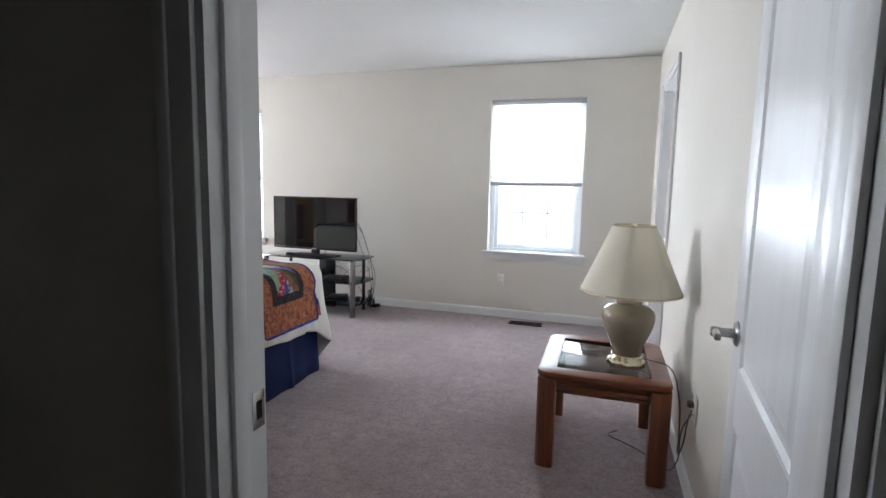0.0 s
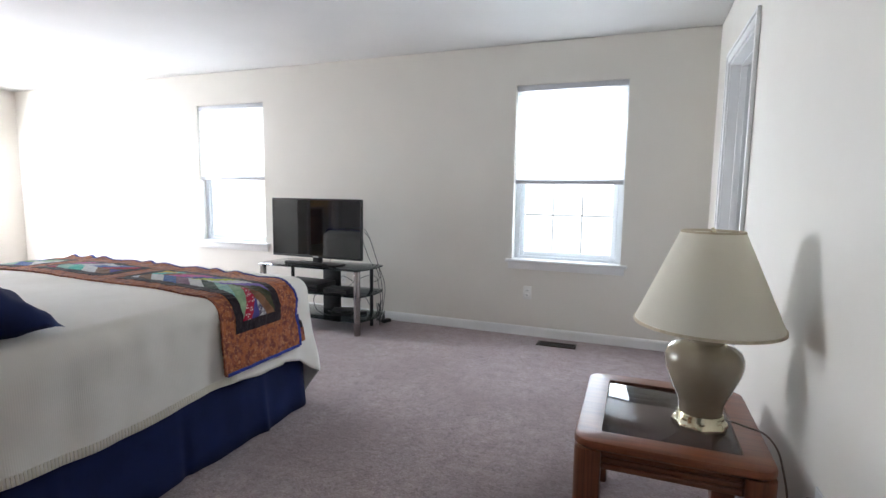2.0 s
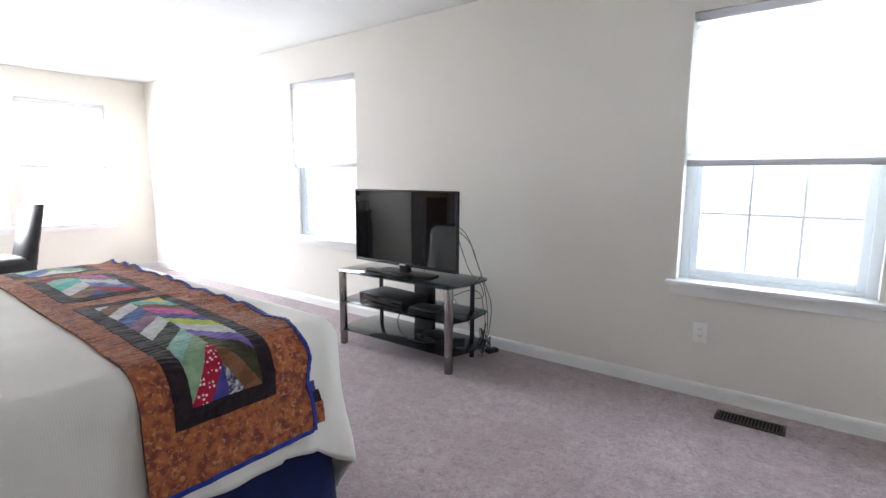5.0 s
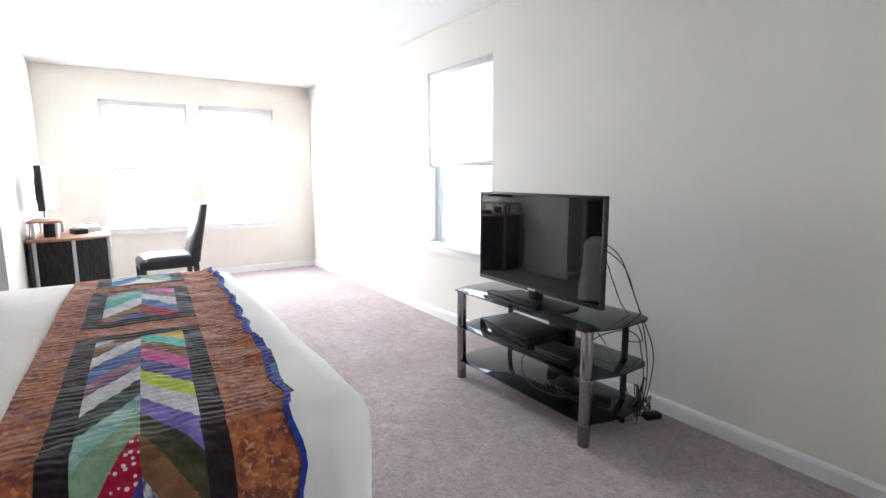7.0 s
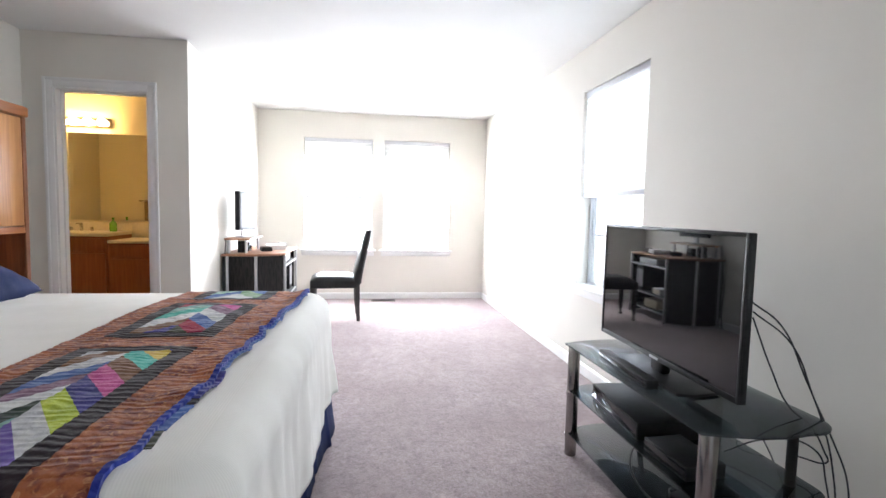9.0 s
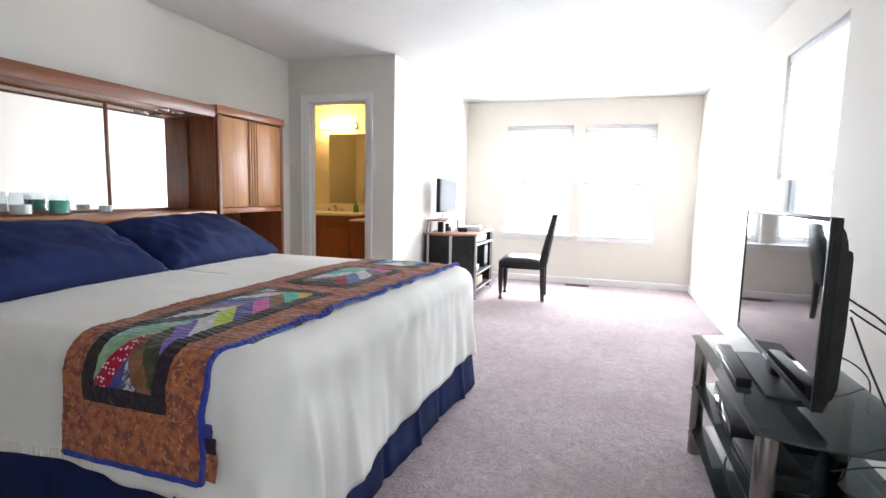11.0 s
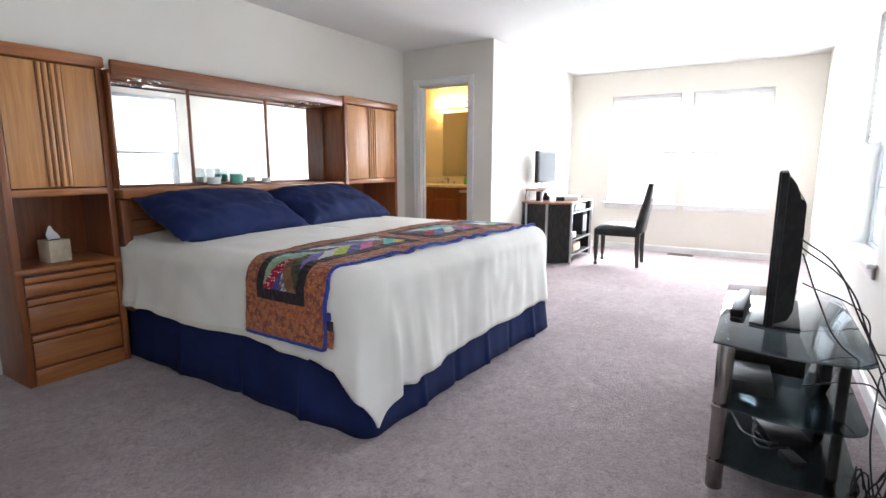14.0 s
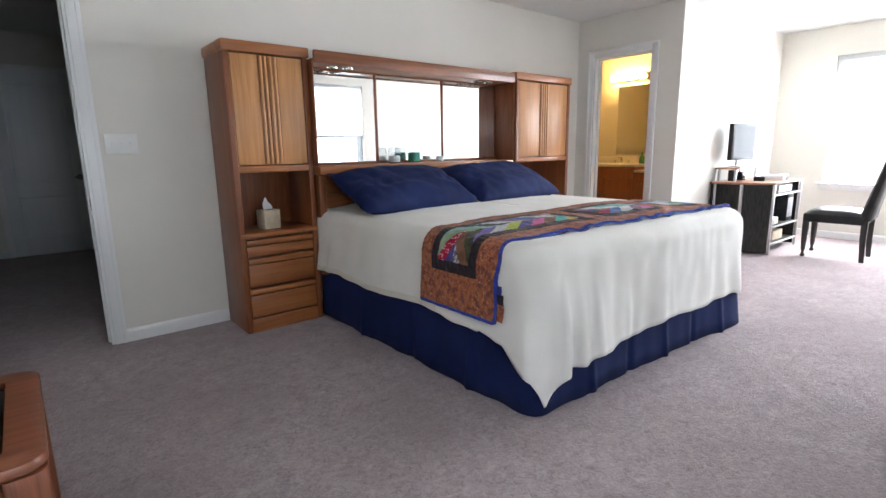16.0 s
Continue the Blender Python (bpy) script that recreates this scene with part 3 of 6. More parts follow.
def rib_material():
    """Cream blanket with fine woven ribs."""
    m = material("cream_ribbed_blanket", (0.78, 0.755, 0.70, 1), 0.92, color2=(0.705, 0.68, 0.62, 1), scale=3, sheen=0.2)
    t = m.node_tree
    co = t.nodes.new("ShaderNodeTexCoord")
    w = t.nodes.new("ShaderNodeTexWave")
    w.bands_direction = "X"
    w.inputs["Scale"].default_value, w.inputs["Distortion"].default_value, w.inputs["Detail"].default_value = 24.0, 0.6, 2.0
    t.links.new(co.outputs["UV"], w.inputs["Vector"])
    b = t.nodes.new("ShaderNodeBump")
    b.inputs["Strength"].default_value, b.inputs["Distance"].default_value = 0.10, 0.002
    t.links.new(w.outputs["Fac"], b.inputs["Height"])
    t.links.new(b.outputs[0], t.nodes["Principled BSDF"].inputs["Normal"])
    return m


M_BLANKET = rib_material()


def make_bed():
    root = thing("bed")
    tagged(root, "king-size bed with cream blanket and navy bed skirt", "bed")
    bm = bmesh.new()
    add_box(bm, BX0 + 0.03, BX1 - 0.03, BY0, BY1 - 0.03, 0.36, 0.715, 0.06, seg=4)
    under(root, mesh_object("mattress", bm, M_SHEET, 40))
    bm = bmesh.new()
    add_box(bm, BX0 + 0.05, BX1 - 0.05, BY0, BY1 - 0.05, 0.06, 0.355, 0.02)
    under(root, mesh_object("box_spring", bm, M_NAVY, 40))
    # pleated skirt
    bm = bmesh.new()
    n, rows = 520, 6
    grid = []
    for i in range(n + 1):
        p = P_END * i / n
        q, nn = bed_outline(p)
        col = []
        for k in range(rows + 1):
            f = k / rows
            z = 0.40 - 0.396 * f
            pl = 0.0
            for c in (0.55, 1.05, 1.52, P_C1 + 0.30, P_C1 + 0.62, P_C1 + 0.95, P_C1 + 1.25, P_C1 + 1.55):
                u = (p - c) / 0.022
                pl += math.exp(-u * u) * (1 if (int(c * 10) % 2) else -1)
            out = 0.004 + f * (0.012 + 0.015 * pl + 0.004 * math.sin(p * 11 + 2 * math.sin(p * 3)) + 0.0015 * math.sin(p * 43)) - 0.012 * (1 - f) + 0.024 * f * math.exp(-((p - (P_FOOT + P_C2) / 2) / 0.45) ** 2)
            v = q + nn * (out - 0.034 + 0.034 * math.exp(-((p - (P_FOOT + P_C2) / 2) / 0.55) ** 2))
            v.z = z + (0.004 * math.sin(p * 19) if k == rows else 0)
            col.append(bm.verts.new(v))
        grid.append(col)
    for a, b in zip(grid, grid[1:]):
        for k in range(rows):
            bm.faces.new((a[k], a[k + 1], b[k + 1], b[k]))
    sk = under(root, mesh_object("bed_skirt", bm, M_NAVY, 60))
    md = sk.modifiers.new("thick", "SOLIDIFY")
    md.thickness = 0.003
    # blanket: top and hanging sides in one cloth
    bm = bmesh.new()
    uvl = bm.loops.layers.uv.new("uv")
    n, rows = 560, 26
    grid, uvs = [], {}
    for i in range(n + 1):
        p = P_END * i / n
        col = []
        for k in range(rows + 1):
            v = bm.verts.new(blanket_point(p, k / rows))
            uvs[v] = (p * 2.0, v.co.z * 2.0)
            col.append(v)
        grid.append(col)
    for a, b in zip(grid, grid[1:]):
        for k in range(rows):
            bm.faces.new((a[k], a[k + 1], b[k + 1], b[k]))
    tops = set()
    cx = (BX0 + BX1) / 2
    rings = 30
    inner = []
    for i in range(n + 1):
        e = grid[i][0].co
        tx, ty = cx, min(e.y, BY1 - 1.0)
        col = [grid[i][0]]
        for k in range(1, rings + 1):
            f = k / rings
            x, y = e.x + (tx - e.x) * f, e.y + (ty - e.y) * f
            z = e.z + (top_height(x, y) - e.z) * smooth01(f * 6)
            v = bm.verts.new((x, y, z))
            col.append(v)
        inner.append(col)
    for a, b in zip(inner, inner[1:]):
        for k in range(rings):
            tops.add(bm.faces.new((a[k], b[k], b[k + 1], a[k + 1])))
    for f in bm.faces:
        for l in f.loops:
            l[uvl].uv = (l.vert.co.y * 2.0, l.vert.co.x * 2.0) if f in tops else uvs[l.vert]
    bmesh.ops.remove_doubles(bm, verts=bm.verts, dist=1e-5)
    bl = under(root, mesh_object("blanket", bm, M_BLANKET, 70))
    md = bl.modifiers.new("thick", "SOLIDIFY")
    md.thickness, md.offset = 0.005, 1.0
    # stitched ribs of the hem, along the side by the door
    bm = bmesh.new()
    for i in range(110):
        p = 0.05 + i * 0.0115
        a, b = blanket_point(p, 0.995), blanket_point(p, 0.925)
        n3 = Vector((1, 0, 0))
        t = Vector((0, 0.0028, 0))
        vs = [bm.verts.new(x) for x in (a + n3 * 0.004 - t, a + n3 * 0.004 + t, b + n3 * 0.004 + t, b + n3 * 0.004 - t)]
        vt = [bm.verts.new(x.co + n3 * 0.004) for x in vs]
        bm.faces.new(vt)
        for k in range(4):
            bm.faces.new((vs[k], vs[(k + 1) % 4], vt[(k + 1) % 4], vt[k]))
    tagged(under(root, mesh_object("ribbed_hem", bm, M_CREAM)), kind="stuff")
    return root


make_bed()


# ---------------- patchwork runner across the bed ----------------
QY0, QY1 = 4.390, 4.888
QU1 = 0.295
QTHICK = 0.011


def runner_point(u, y, lift=0.0):
    """u: metres from the bed's east edge along the cloth, growing to the east; negative runs over the bed to the west. lift: height over the blanket."""
    y += 0.007 * math.sin(u * 24 + 2 * math.sin(u * 7)) * smooth01((y - 4.80) / 0.09)
    ruffle = 0.006 * (1 + math.sin(u * 31 + 1.5 * math.sin(u * 11))) * smooth01((y - 4.83) / 0.07)
    r = 0.085 + lift
    edge = BX1 - 0.085
    puff = 0.0045 * (noise.noise(Vector((u * 16, y * 16, 1.0))) + 0.0) + 0.0014 * math.sin(u * 230 + 3.0 * noise.noise(Vector((u * 5, y * 9, 8))))
    w = edge + u + 0.085
    arc = 0.085 * math.pi / 2
    if w <= edge:
        if w < BX0 + 0.085:
            over = BX0 + 0.085 - w
            a = min(over / 0.085, math.pi / 2)
            x = BX0 + 0.085 - r * math.sin(a)
            z = BTOP - 0.085 + r * math.cos(a) - max(0.0, over - arc)
            x -= 0.02 * smooth01((over - arc) / 0.3)
        else:
            x = w
            z = top_height(x, y) + lift
        nz = 1.0
        skew = min(1.0, (BX1 - x) / 1.75) * (0.05 + 0.07 * (y - 4.39) / 0.5)
        return Vector((x, y + skew, z + puff * nz + ruffle * smooth01((edge - x) / 0.2)))
    d = w - edge
    if d < arc:
        a = d / 0.085
        return Vector((edge + (r + puff) * math.sin(a), y, BTOP - 0.085 + (r + puff) * math.cos(a)))
    hang = d - arc
    near = math.exp(-((y - 5.05) / 0.16) ** 2)
    x = BX1 + lift + puff + 0.007 + smooth01(hang / 0.45) * (0.030 + 0.016 * near)
    return Vector((x, y, BTOP - 0.085 - hang))


def fabric(name, c1, c2, scale=22.0, kind="batik", c3=None):
    m = material(name, c1, 0.88, color2=c2, scale=scale, detail=6, mix_low=0.42, mix_high=0.6, spec=0.08)
    t = m.node_tree
    p = t.nodes["Principled BSDF"]
    co = t.nodes.new("ShaderNodeTexCoord")
    if kind == "dots":
        v = t.nodes.new("ShaderNodeTexVoronoi")
        v.inputs["Scale"].default_value = 75.0
        v.inputs["Randomness"].default_value = 0.45
        t.links.new(co.outputs["Object"], v.inputs["Vector"])
        r = t.nodes.new("ShaderNodeMapRange")
        r.inputs[1].default_value, r.inputs[2].default_value = 0.33, 0.27
        t.links.new(v.outputs["Distance"], r.inputs[0])
        mx = t.nodes.new("ShaderNodeMix")
        mx.data_type = "RGBA"
        mx.inputs[6].default_value, mx.inputs[7].default_value = c1, c2
        t.links.new(r.outputs[0], mx.inputs[0])
        t.links.new(mx.outputs[2], p.inputs["Base Color"])
    if c3:
        n = t.nodes.new("ShaderNodeTexNoise")
        n.inputs["Scale"].default_value, n.inputs["Detail"].default_value, n.inputs["Distortion"].default_value = scale * 2.1, 4.0, 0.8
        t.links.new(co.outputs["Object"], n.inputs["Vector"])
        r = t.nodes.new("ShaderNodeMapRange")
        r.inputs[1].default_value, r.inputs[2].default_value = 0.55, 0.66
        t.links.new(n.outputs["Fac"], r.inputs[0])
        mx = t.nodes.new("ShaderNodeMix")
        mx.data_type = "RGBA"
        mx.inputs[7].default_value = c3
        src = p.inputs["Base Color"].links[0].from_socket
        t.links.new(src, mx.inputs[6])
        t.links.new(r.outputs[0], mx.inputs[0])
        t.links.new(mx.outputs[2], p.inputs["Base Color"])
    w = t.nodes.new("ShaderNodeTexNoise")
    w.inputs["Scale"].default_value, w.inputs["Detail"].default_value = 55.0, 3.0
    t.links.new(co.outputs["Object"], w.inputs["Vector"])
    # puckered quilting rows across the runner
    wv = t.nodes.new("ShaderNodeTexWave")
    wv.bands_direction = "X"
    wv.inputs["Scale"].default_value, wv.inputs["Distortion"].default_value = 13.0, 6.5
    wv.inputs["Detail"].default_value, wv.inputs["Detail Scale"].default_value = 3.0, 1.1
    t.links.new(co.outputs["Object"], wv.inputs["Vector"])
    sm = t.nodes.new("ShaderNodeMath")
    sm.operation = "MULTIPLY_ADD"
    sm.inputs[1].default_value = 0.75
    t.links.new(wv.outputs["Fac"], sm.inputs[0])
    t.links.new(w.outputs["Fac"], sm.inputs[2])
    p.inputs["Sheen Weight"].default_value = 0.2
    b = t.nodes.new("ShaderNodeBump")
    b.inputs["Strength"].default_value, b.inputs["Distance"].default_value = 0.45, 0.007
    t.links.new(sm.outputs[0], b.inputs["Height"])
    t.links.new(b.outputs[0], p.inputs["Normal"])
    return m


F = {
    "rust": fabric("rust_batik", (0.36, 0.110, 0.042, 1), (0.17, 0.046, 0.034, 1), 34, c3=(0.47, 0.20, 0.085, 1)),
    "plum": fabric("dark_plum_cotton", (0.017, 0.010, 0.014, 1), (0.026, 0.015, 0.018, 1), 30),
    "red": fabric("red_dotted_cotton", (0.34, 0.008, 0.035, 1), (0.75, 0.62, 0.6, 1), kind="dots"),
    "crimson": fabric("crimson_cotton", (0.36, 0.012, 0.03, 1), (0.28, 0.01, 0.05, 1)),
    "olive": fabric("dark_olive_batik", (0.035, 0.040, 0.018, 1), (0.07, 0.06, 0.03, 1)),
    "moss": fabric("forest_green_cotton", (0.025, 0.045, 0.032, 1), (0.04, 0.06, 0.04, 1)),
    "violet": fabric("violet_batik", (0.13, 0.085, 0.36, 1), (0.20, 0.13, 0.42, 1)),
    "indigo": fabric("indigo_cotton", (0.045, 0.045, 0.20, 1), (0.07, 0.06, 0.26, 1)),
    "seafoam": fabric("seafoam_batik", (0.22, 0.42, 0.36, 1), (0.34, 0.50, 0.42, 1), c3=(0.15, 0.32, 0.36, 1)),
    "sage": fabric("sage_batik", (0.16, 0.28, 0.16, 1), (0.25, 0.36, 0.22, 1)),
    "lime": fabric("lime_cotton", (0.47, 0.55, 0.045, 1), (0.38, 0.47, 0.05, 1)),
    "yellow": fabric("yellow_batik", (0.58, 0.42, 0.06, 1), (0.5, 0.33, 0.05, 1)),
    "teal": fabric("turquoise_batik", (0.05, 0.40, 0.32, 1), (0.10, 0.48, 0.40, 1)),
    "pink": fabric("magenta_batik", (0.52, 0.07, 0.26, 1), (0.6, 0.14, 0.32, 1)),
    "white": fabric("white_print_cotton", (0.62, 0.62, 0.60, 1), (0.50, 0.50, 0.52, 1), 40),
    "brown": fabric("brown_batik", (0.15, 0.065, 0.03, 1), (0.21, 0.10, 0.05, 1)),
    "blue": fabric("blue_batik", (0.05, 0.10, 0.30, 1), (0.09, 0.16, 0.38, 1)),
    "mauve": fabric("mauve_batik", (0.17, 0.08, 0.14, 1), (0.25, 0.13, 0.2, 1)),
    "print": fabric("black_white_print", (0.5, 0.5, 0.52, 1), (0.06, 0.05, 0.1, 1), 70),
    "binding": fabric("royal_blue_binding", (0.022, 0.035, 0.24, 1), (0.03, 0.05, 0.3, 1)),
}


def clip_poly(poly, axis, limit, keep_less):
    out = []
    for i in range(len(poly)):
        a, b = poly[i], poly[(i + 1) % len(poly)]
        ina = (a[axis] <= limit) if keep_less else (a[axis] >= limit)
        inb = (b[axis] <= limit) if keep_less else (b[axis] >= limit)
        if ina:
            out.append(a)
        if ina != inb:
            t = (limit - a[axis]) / (b[axis] - a[axis])
            out.append((a[0] + (b[0] - a[0]) * t, a[1] + (b[1] - a[1]) * t))
    return out


def cloth_piece(name, poly, lift, mat, parent, step=0.010, thick=0.004):
    """A flat cut of cloth (u, y), laid over the runner's shape."""
    bm = bmesh.new()
    f = bm.faces.new([bm.verts.new((u, y, 0)) for u, y in poly])
    us, ys = [p[0] for p in poly], [p[1] for p in poly]
    for lo, hi, axis in ((min(us), max(us), 0), (min(ys), max(ys), 1)):
        k = math.floor(lo / step) + 1
        while k * step < hi:
            co, no = [0, 0, 0], [0, 0, 0]
            co[axis], no[axis] = k * step, 1
            bmesh.ops.bisect_plane(bm, geom=bm.verts[:] + bm.edges[:] + bm.faces[:], plane_co=co, plane_no=no)
            k += 1
    bmesh.ops.recalc_face_normals(bm, faces=bm.faces)
    if bm.faces[:][0].normal.z < 0:
        bmesh.ops.reverse_faces(bm, faces=bm.faces)
    border = [e for e in bm.edges if e.is_boundary]
    top = {v: v.co.copy() for v in bm.verts}
    r = bmesh.ops.extrude_edge_only(bm, edges=border)
    low = set(v for v in r["geom"] if isinstance(v, bmesh.types.BMVert))
    for v in bm.verts:
        u, y = v.co.x, v.co.y
        v.co = runner_point(u, y, lift - (thick if v in low else 0.0))
    ob = mesh_object(name, bm, mat, 55)
    ob.parent = parent
    return ob


def rect(u0, u1, y0, y1):
    return [(u0, y0), (u1, y0), (u1, y1), (u0, y1)]


def make_runner():
    root = thing("bed_runner")
    tagged(root, "rust batik patchwork runner with braided blocks, across the bed", "quilt")
    u0 = -2.36
    cloth_piece("ground_cloth", rect(u0, QU1, QY0, QY1), QTHICK, F["rust"], root, thick=0.010)
    cloth_piece("binding", rect(u0, QU1 + 0.008, QY1, QY1 + 0.013), QTHICK + 0.004, F["binding"], root, thick=0.013)
    cloth_piece("binding", rect(u0, QU1 + 0.008, QY0 - 0.010, QY0), QTHICK + 0.002, F["rust"], root, thick=0.012)
    cloth_piece("binding", rect(QU1, QU1 + 0.013, QY0, QY1), QTHICK + 0.004, F["binding"], root, thick=0.013)
    # the under half of the folded quilt shows past the upper edge
    for ua, ub, wide, c in ((0.215, QU1 - 0.006, 0.036, "rust"), (0.175, 0.215, 0.032, "plum"), (0.14, 0.175, 0.022, "indigo"),
                            (-0.22, -0.14, 0.014, "olive"), (-0.34, -0.22, 0.018, "blue"), (-0.37, -0.34, 0.016, "plum"), (-0.55, -0.37, 0.014, "indigo"), (-1.9, -0.55, 0.009, "blue")):
        cloth_piece("under_patch", rect(ua, ub, QY1 + 0.010, QY1 + 0.013 + wide), 0.007, F[c], root, thick=0.005)
    yc, ho, hi = 4.614, 0.154, 0.106
    south = ["white", "brown", "white", "blue", "mauve", "white", "moss", "seafoam", "sage", "red", "indigo"]
    north = ["indigo", "yellow", "teal", "brown", "pink", "indigo", "lime", "white", "violet", "olive", "brown", "print"]
    blocks = ((-0.79, 0.134, south, north),
              (-1.50, -0.915, ["crimson", "seafoam", "teal", "white", "brown", "indigo"], ["white", "pink", "mauve", "white", "blue", "crimson", "olive"]),
              (-2.22, -1.615, ["white", "indigo", "seafoam", "blue", "white"], ["olive", "white", "blue", "sage", "white"]))
    for ua, ub, ss, nn in blocks:
        b = 0.052
        for r in (rect(ua, ua + b, yc - ho, yc + ho), rect(ub - b, ub, yc - ho, yc + ho), rect(ua + b, ub - b, yc - ho, yc - hi), rect(ua + b, ub - b, yc + hi, yc + ho)):
            cloth_piece("border", r, QTHICK + 0.002, F["plum"], root, thick=0.006)
        ia, ib = ua + b, ub - b
        slope = 0.16
        w = (ib - ia + slope) / (len(ss) + 0.15)
        for side, cols in ((-1, ss), (1, nn)):
            step = (ib - ia + slope + (w * 0.5 if side > 0 else 0)) / len(cols)
            start = ia - slope - (w * 0.5 if side > 0 else 0)
            for k, c in enumerate(cols):
                a0 = start + k * step
                stretch = 1.0 + 0.45 * (k / len(cols)) ** 2
                s = slope * stretch * 0.8
                a1 = a0 + step
                s1 = slope * (1.0 + 0.45 * ((k + 1) / len(cols)) ** 2) * 0.8
                yo = yc + side * hi
                poly = [(a0, yc), (a1, yc), (a1 + s1, yo), (a0 + s, yo)]
                if k == 0:
                    poly = [(ia - 1, yc), (a1, yc), (a1 + s1, yo), (ia - 1, yo)]
                if k == len(cols) - 1:
                    poly = [(a0, yc), (ib + 1, yc), (ib + 1, yo), (a0 + s, yo)]
                poly = clip_poly(clip_poly(poly, 0, ia, False), 0, ib, True)
                if len(poly) < 3 or max(p[0] for p in poly) - min(p[0] for p in poly) < 0.004:
                    continue
                cloth_piece("patch", poly, QTHICK + 0.003, F[c], root, thick=0.006)
    return root


make_runner()


# ---------------- pillows ----------------
def make_pillow(name, x0, x1, seed):
    w, h = abs(x1 - x0), 0.54
    bm = bmesh.new()
    n, m = 44, 30
    vs = {}
    for side in (1, -1):
        for i in range(n + 1):
            for j in range(m + 1):
                a, b = 2 * i / n - 1, 2 * j / m - 1
                if side < 0 and (i in (0, n) or j in (0, m)):
                    vs[(side, i, j)] = vs[(1, i, j)]
                    continue
                prof = max(0.0, (1 - abs(a) ** 3.2)) ** 0.55 * max(0.0, (1 - abs(b) ** 2.6)) ** 0.55
                pinch = 1 - 0.045 * (1 - abs(a) ** 2) * abs(b) ** 3
                pinchx = 1 - 0.03 * (1 - abs(b) ** 2) * abs(a) ** 3
                th = 0.106 * prof
                wr = 0.020 * noise.noise(Vector((a * 3 + seed, b * 3, side))) + 0.011 * noise.noise(Vector((a * 9 + seed, b * 5, side * 2))) * (0.3 + abs(a))
                vs[(side, i, j)] = bm.verts.new((a * w / 2 * pinchx, b * h / 2 * pinch, side * (th + wr * (prof > 0))))
    for side in (1, -1):
        for i in range(n):
            for j in range(m):
                f = [vs[(side, i, j)], vs[(side, i + 1, j)], vs[(side, i + 1, j + 1)], vs[(side, i, j + 1)]]
                bm.faces.new(f if side > 0 else f[::-1])
    ob = mesh_object("pillow", bm, M_NAVY, 80)
    ob.matrix_world = pose((x0 + x1) / 2, 3.535, 0.872, -24, 0, seed * 0.9 - 1.0)
    return tagged(ob, "navy blue cotton bed pillow leaning on the headboard", "pillow", "pillows on the bed")


make_pillow("pillow", -2.16, -1.25, 1.0)
make_pillow("pillow", -3.09, -2.17, 2.6)


# ---------------- oak wall unit round the bed ----------------
YB, YF = SOUTH + 0.016, 3.28


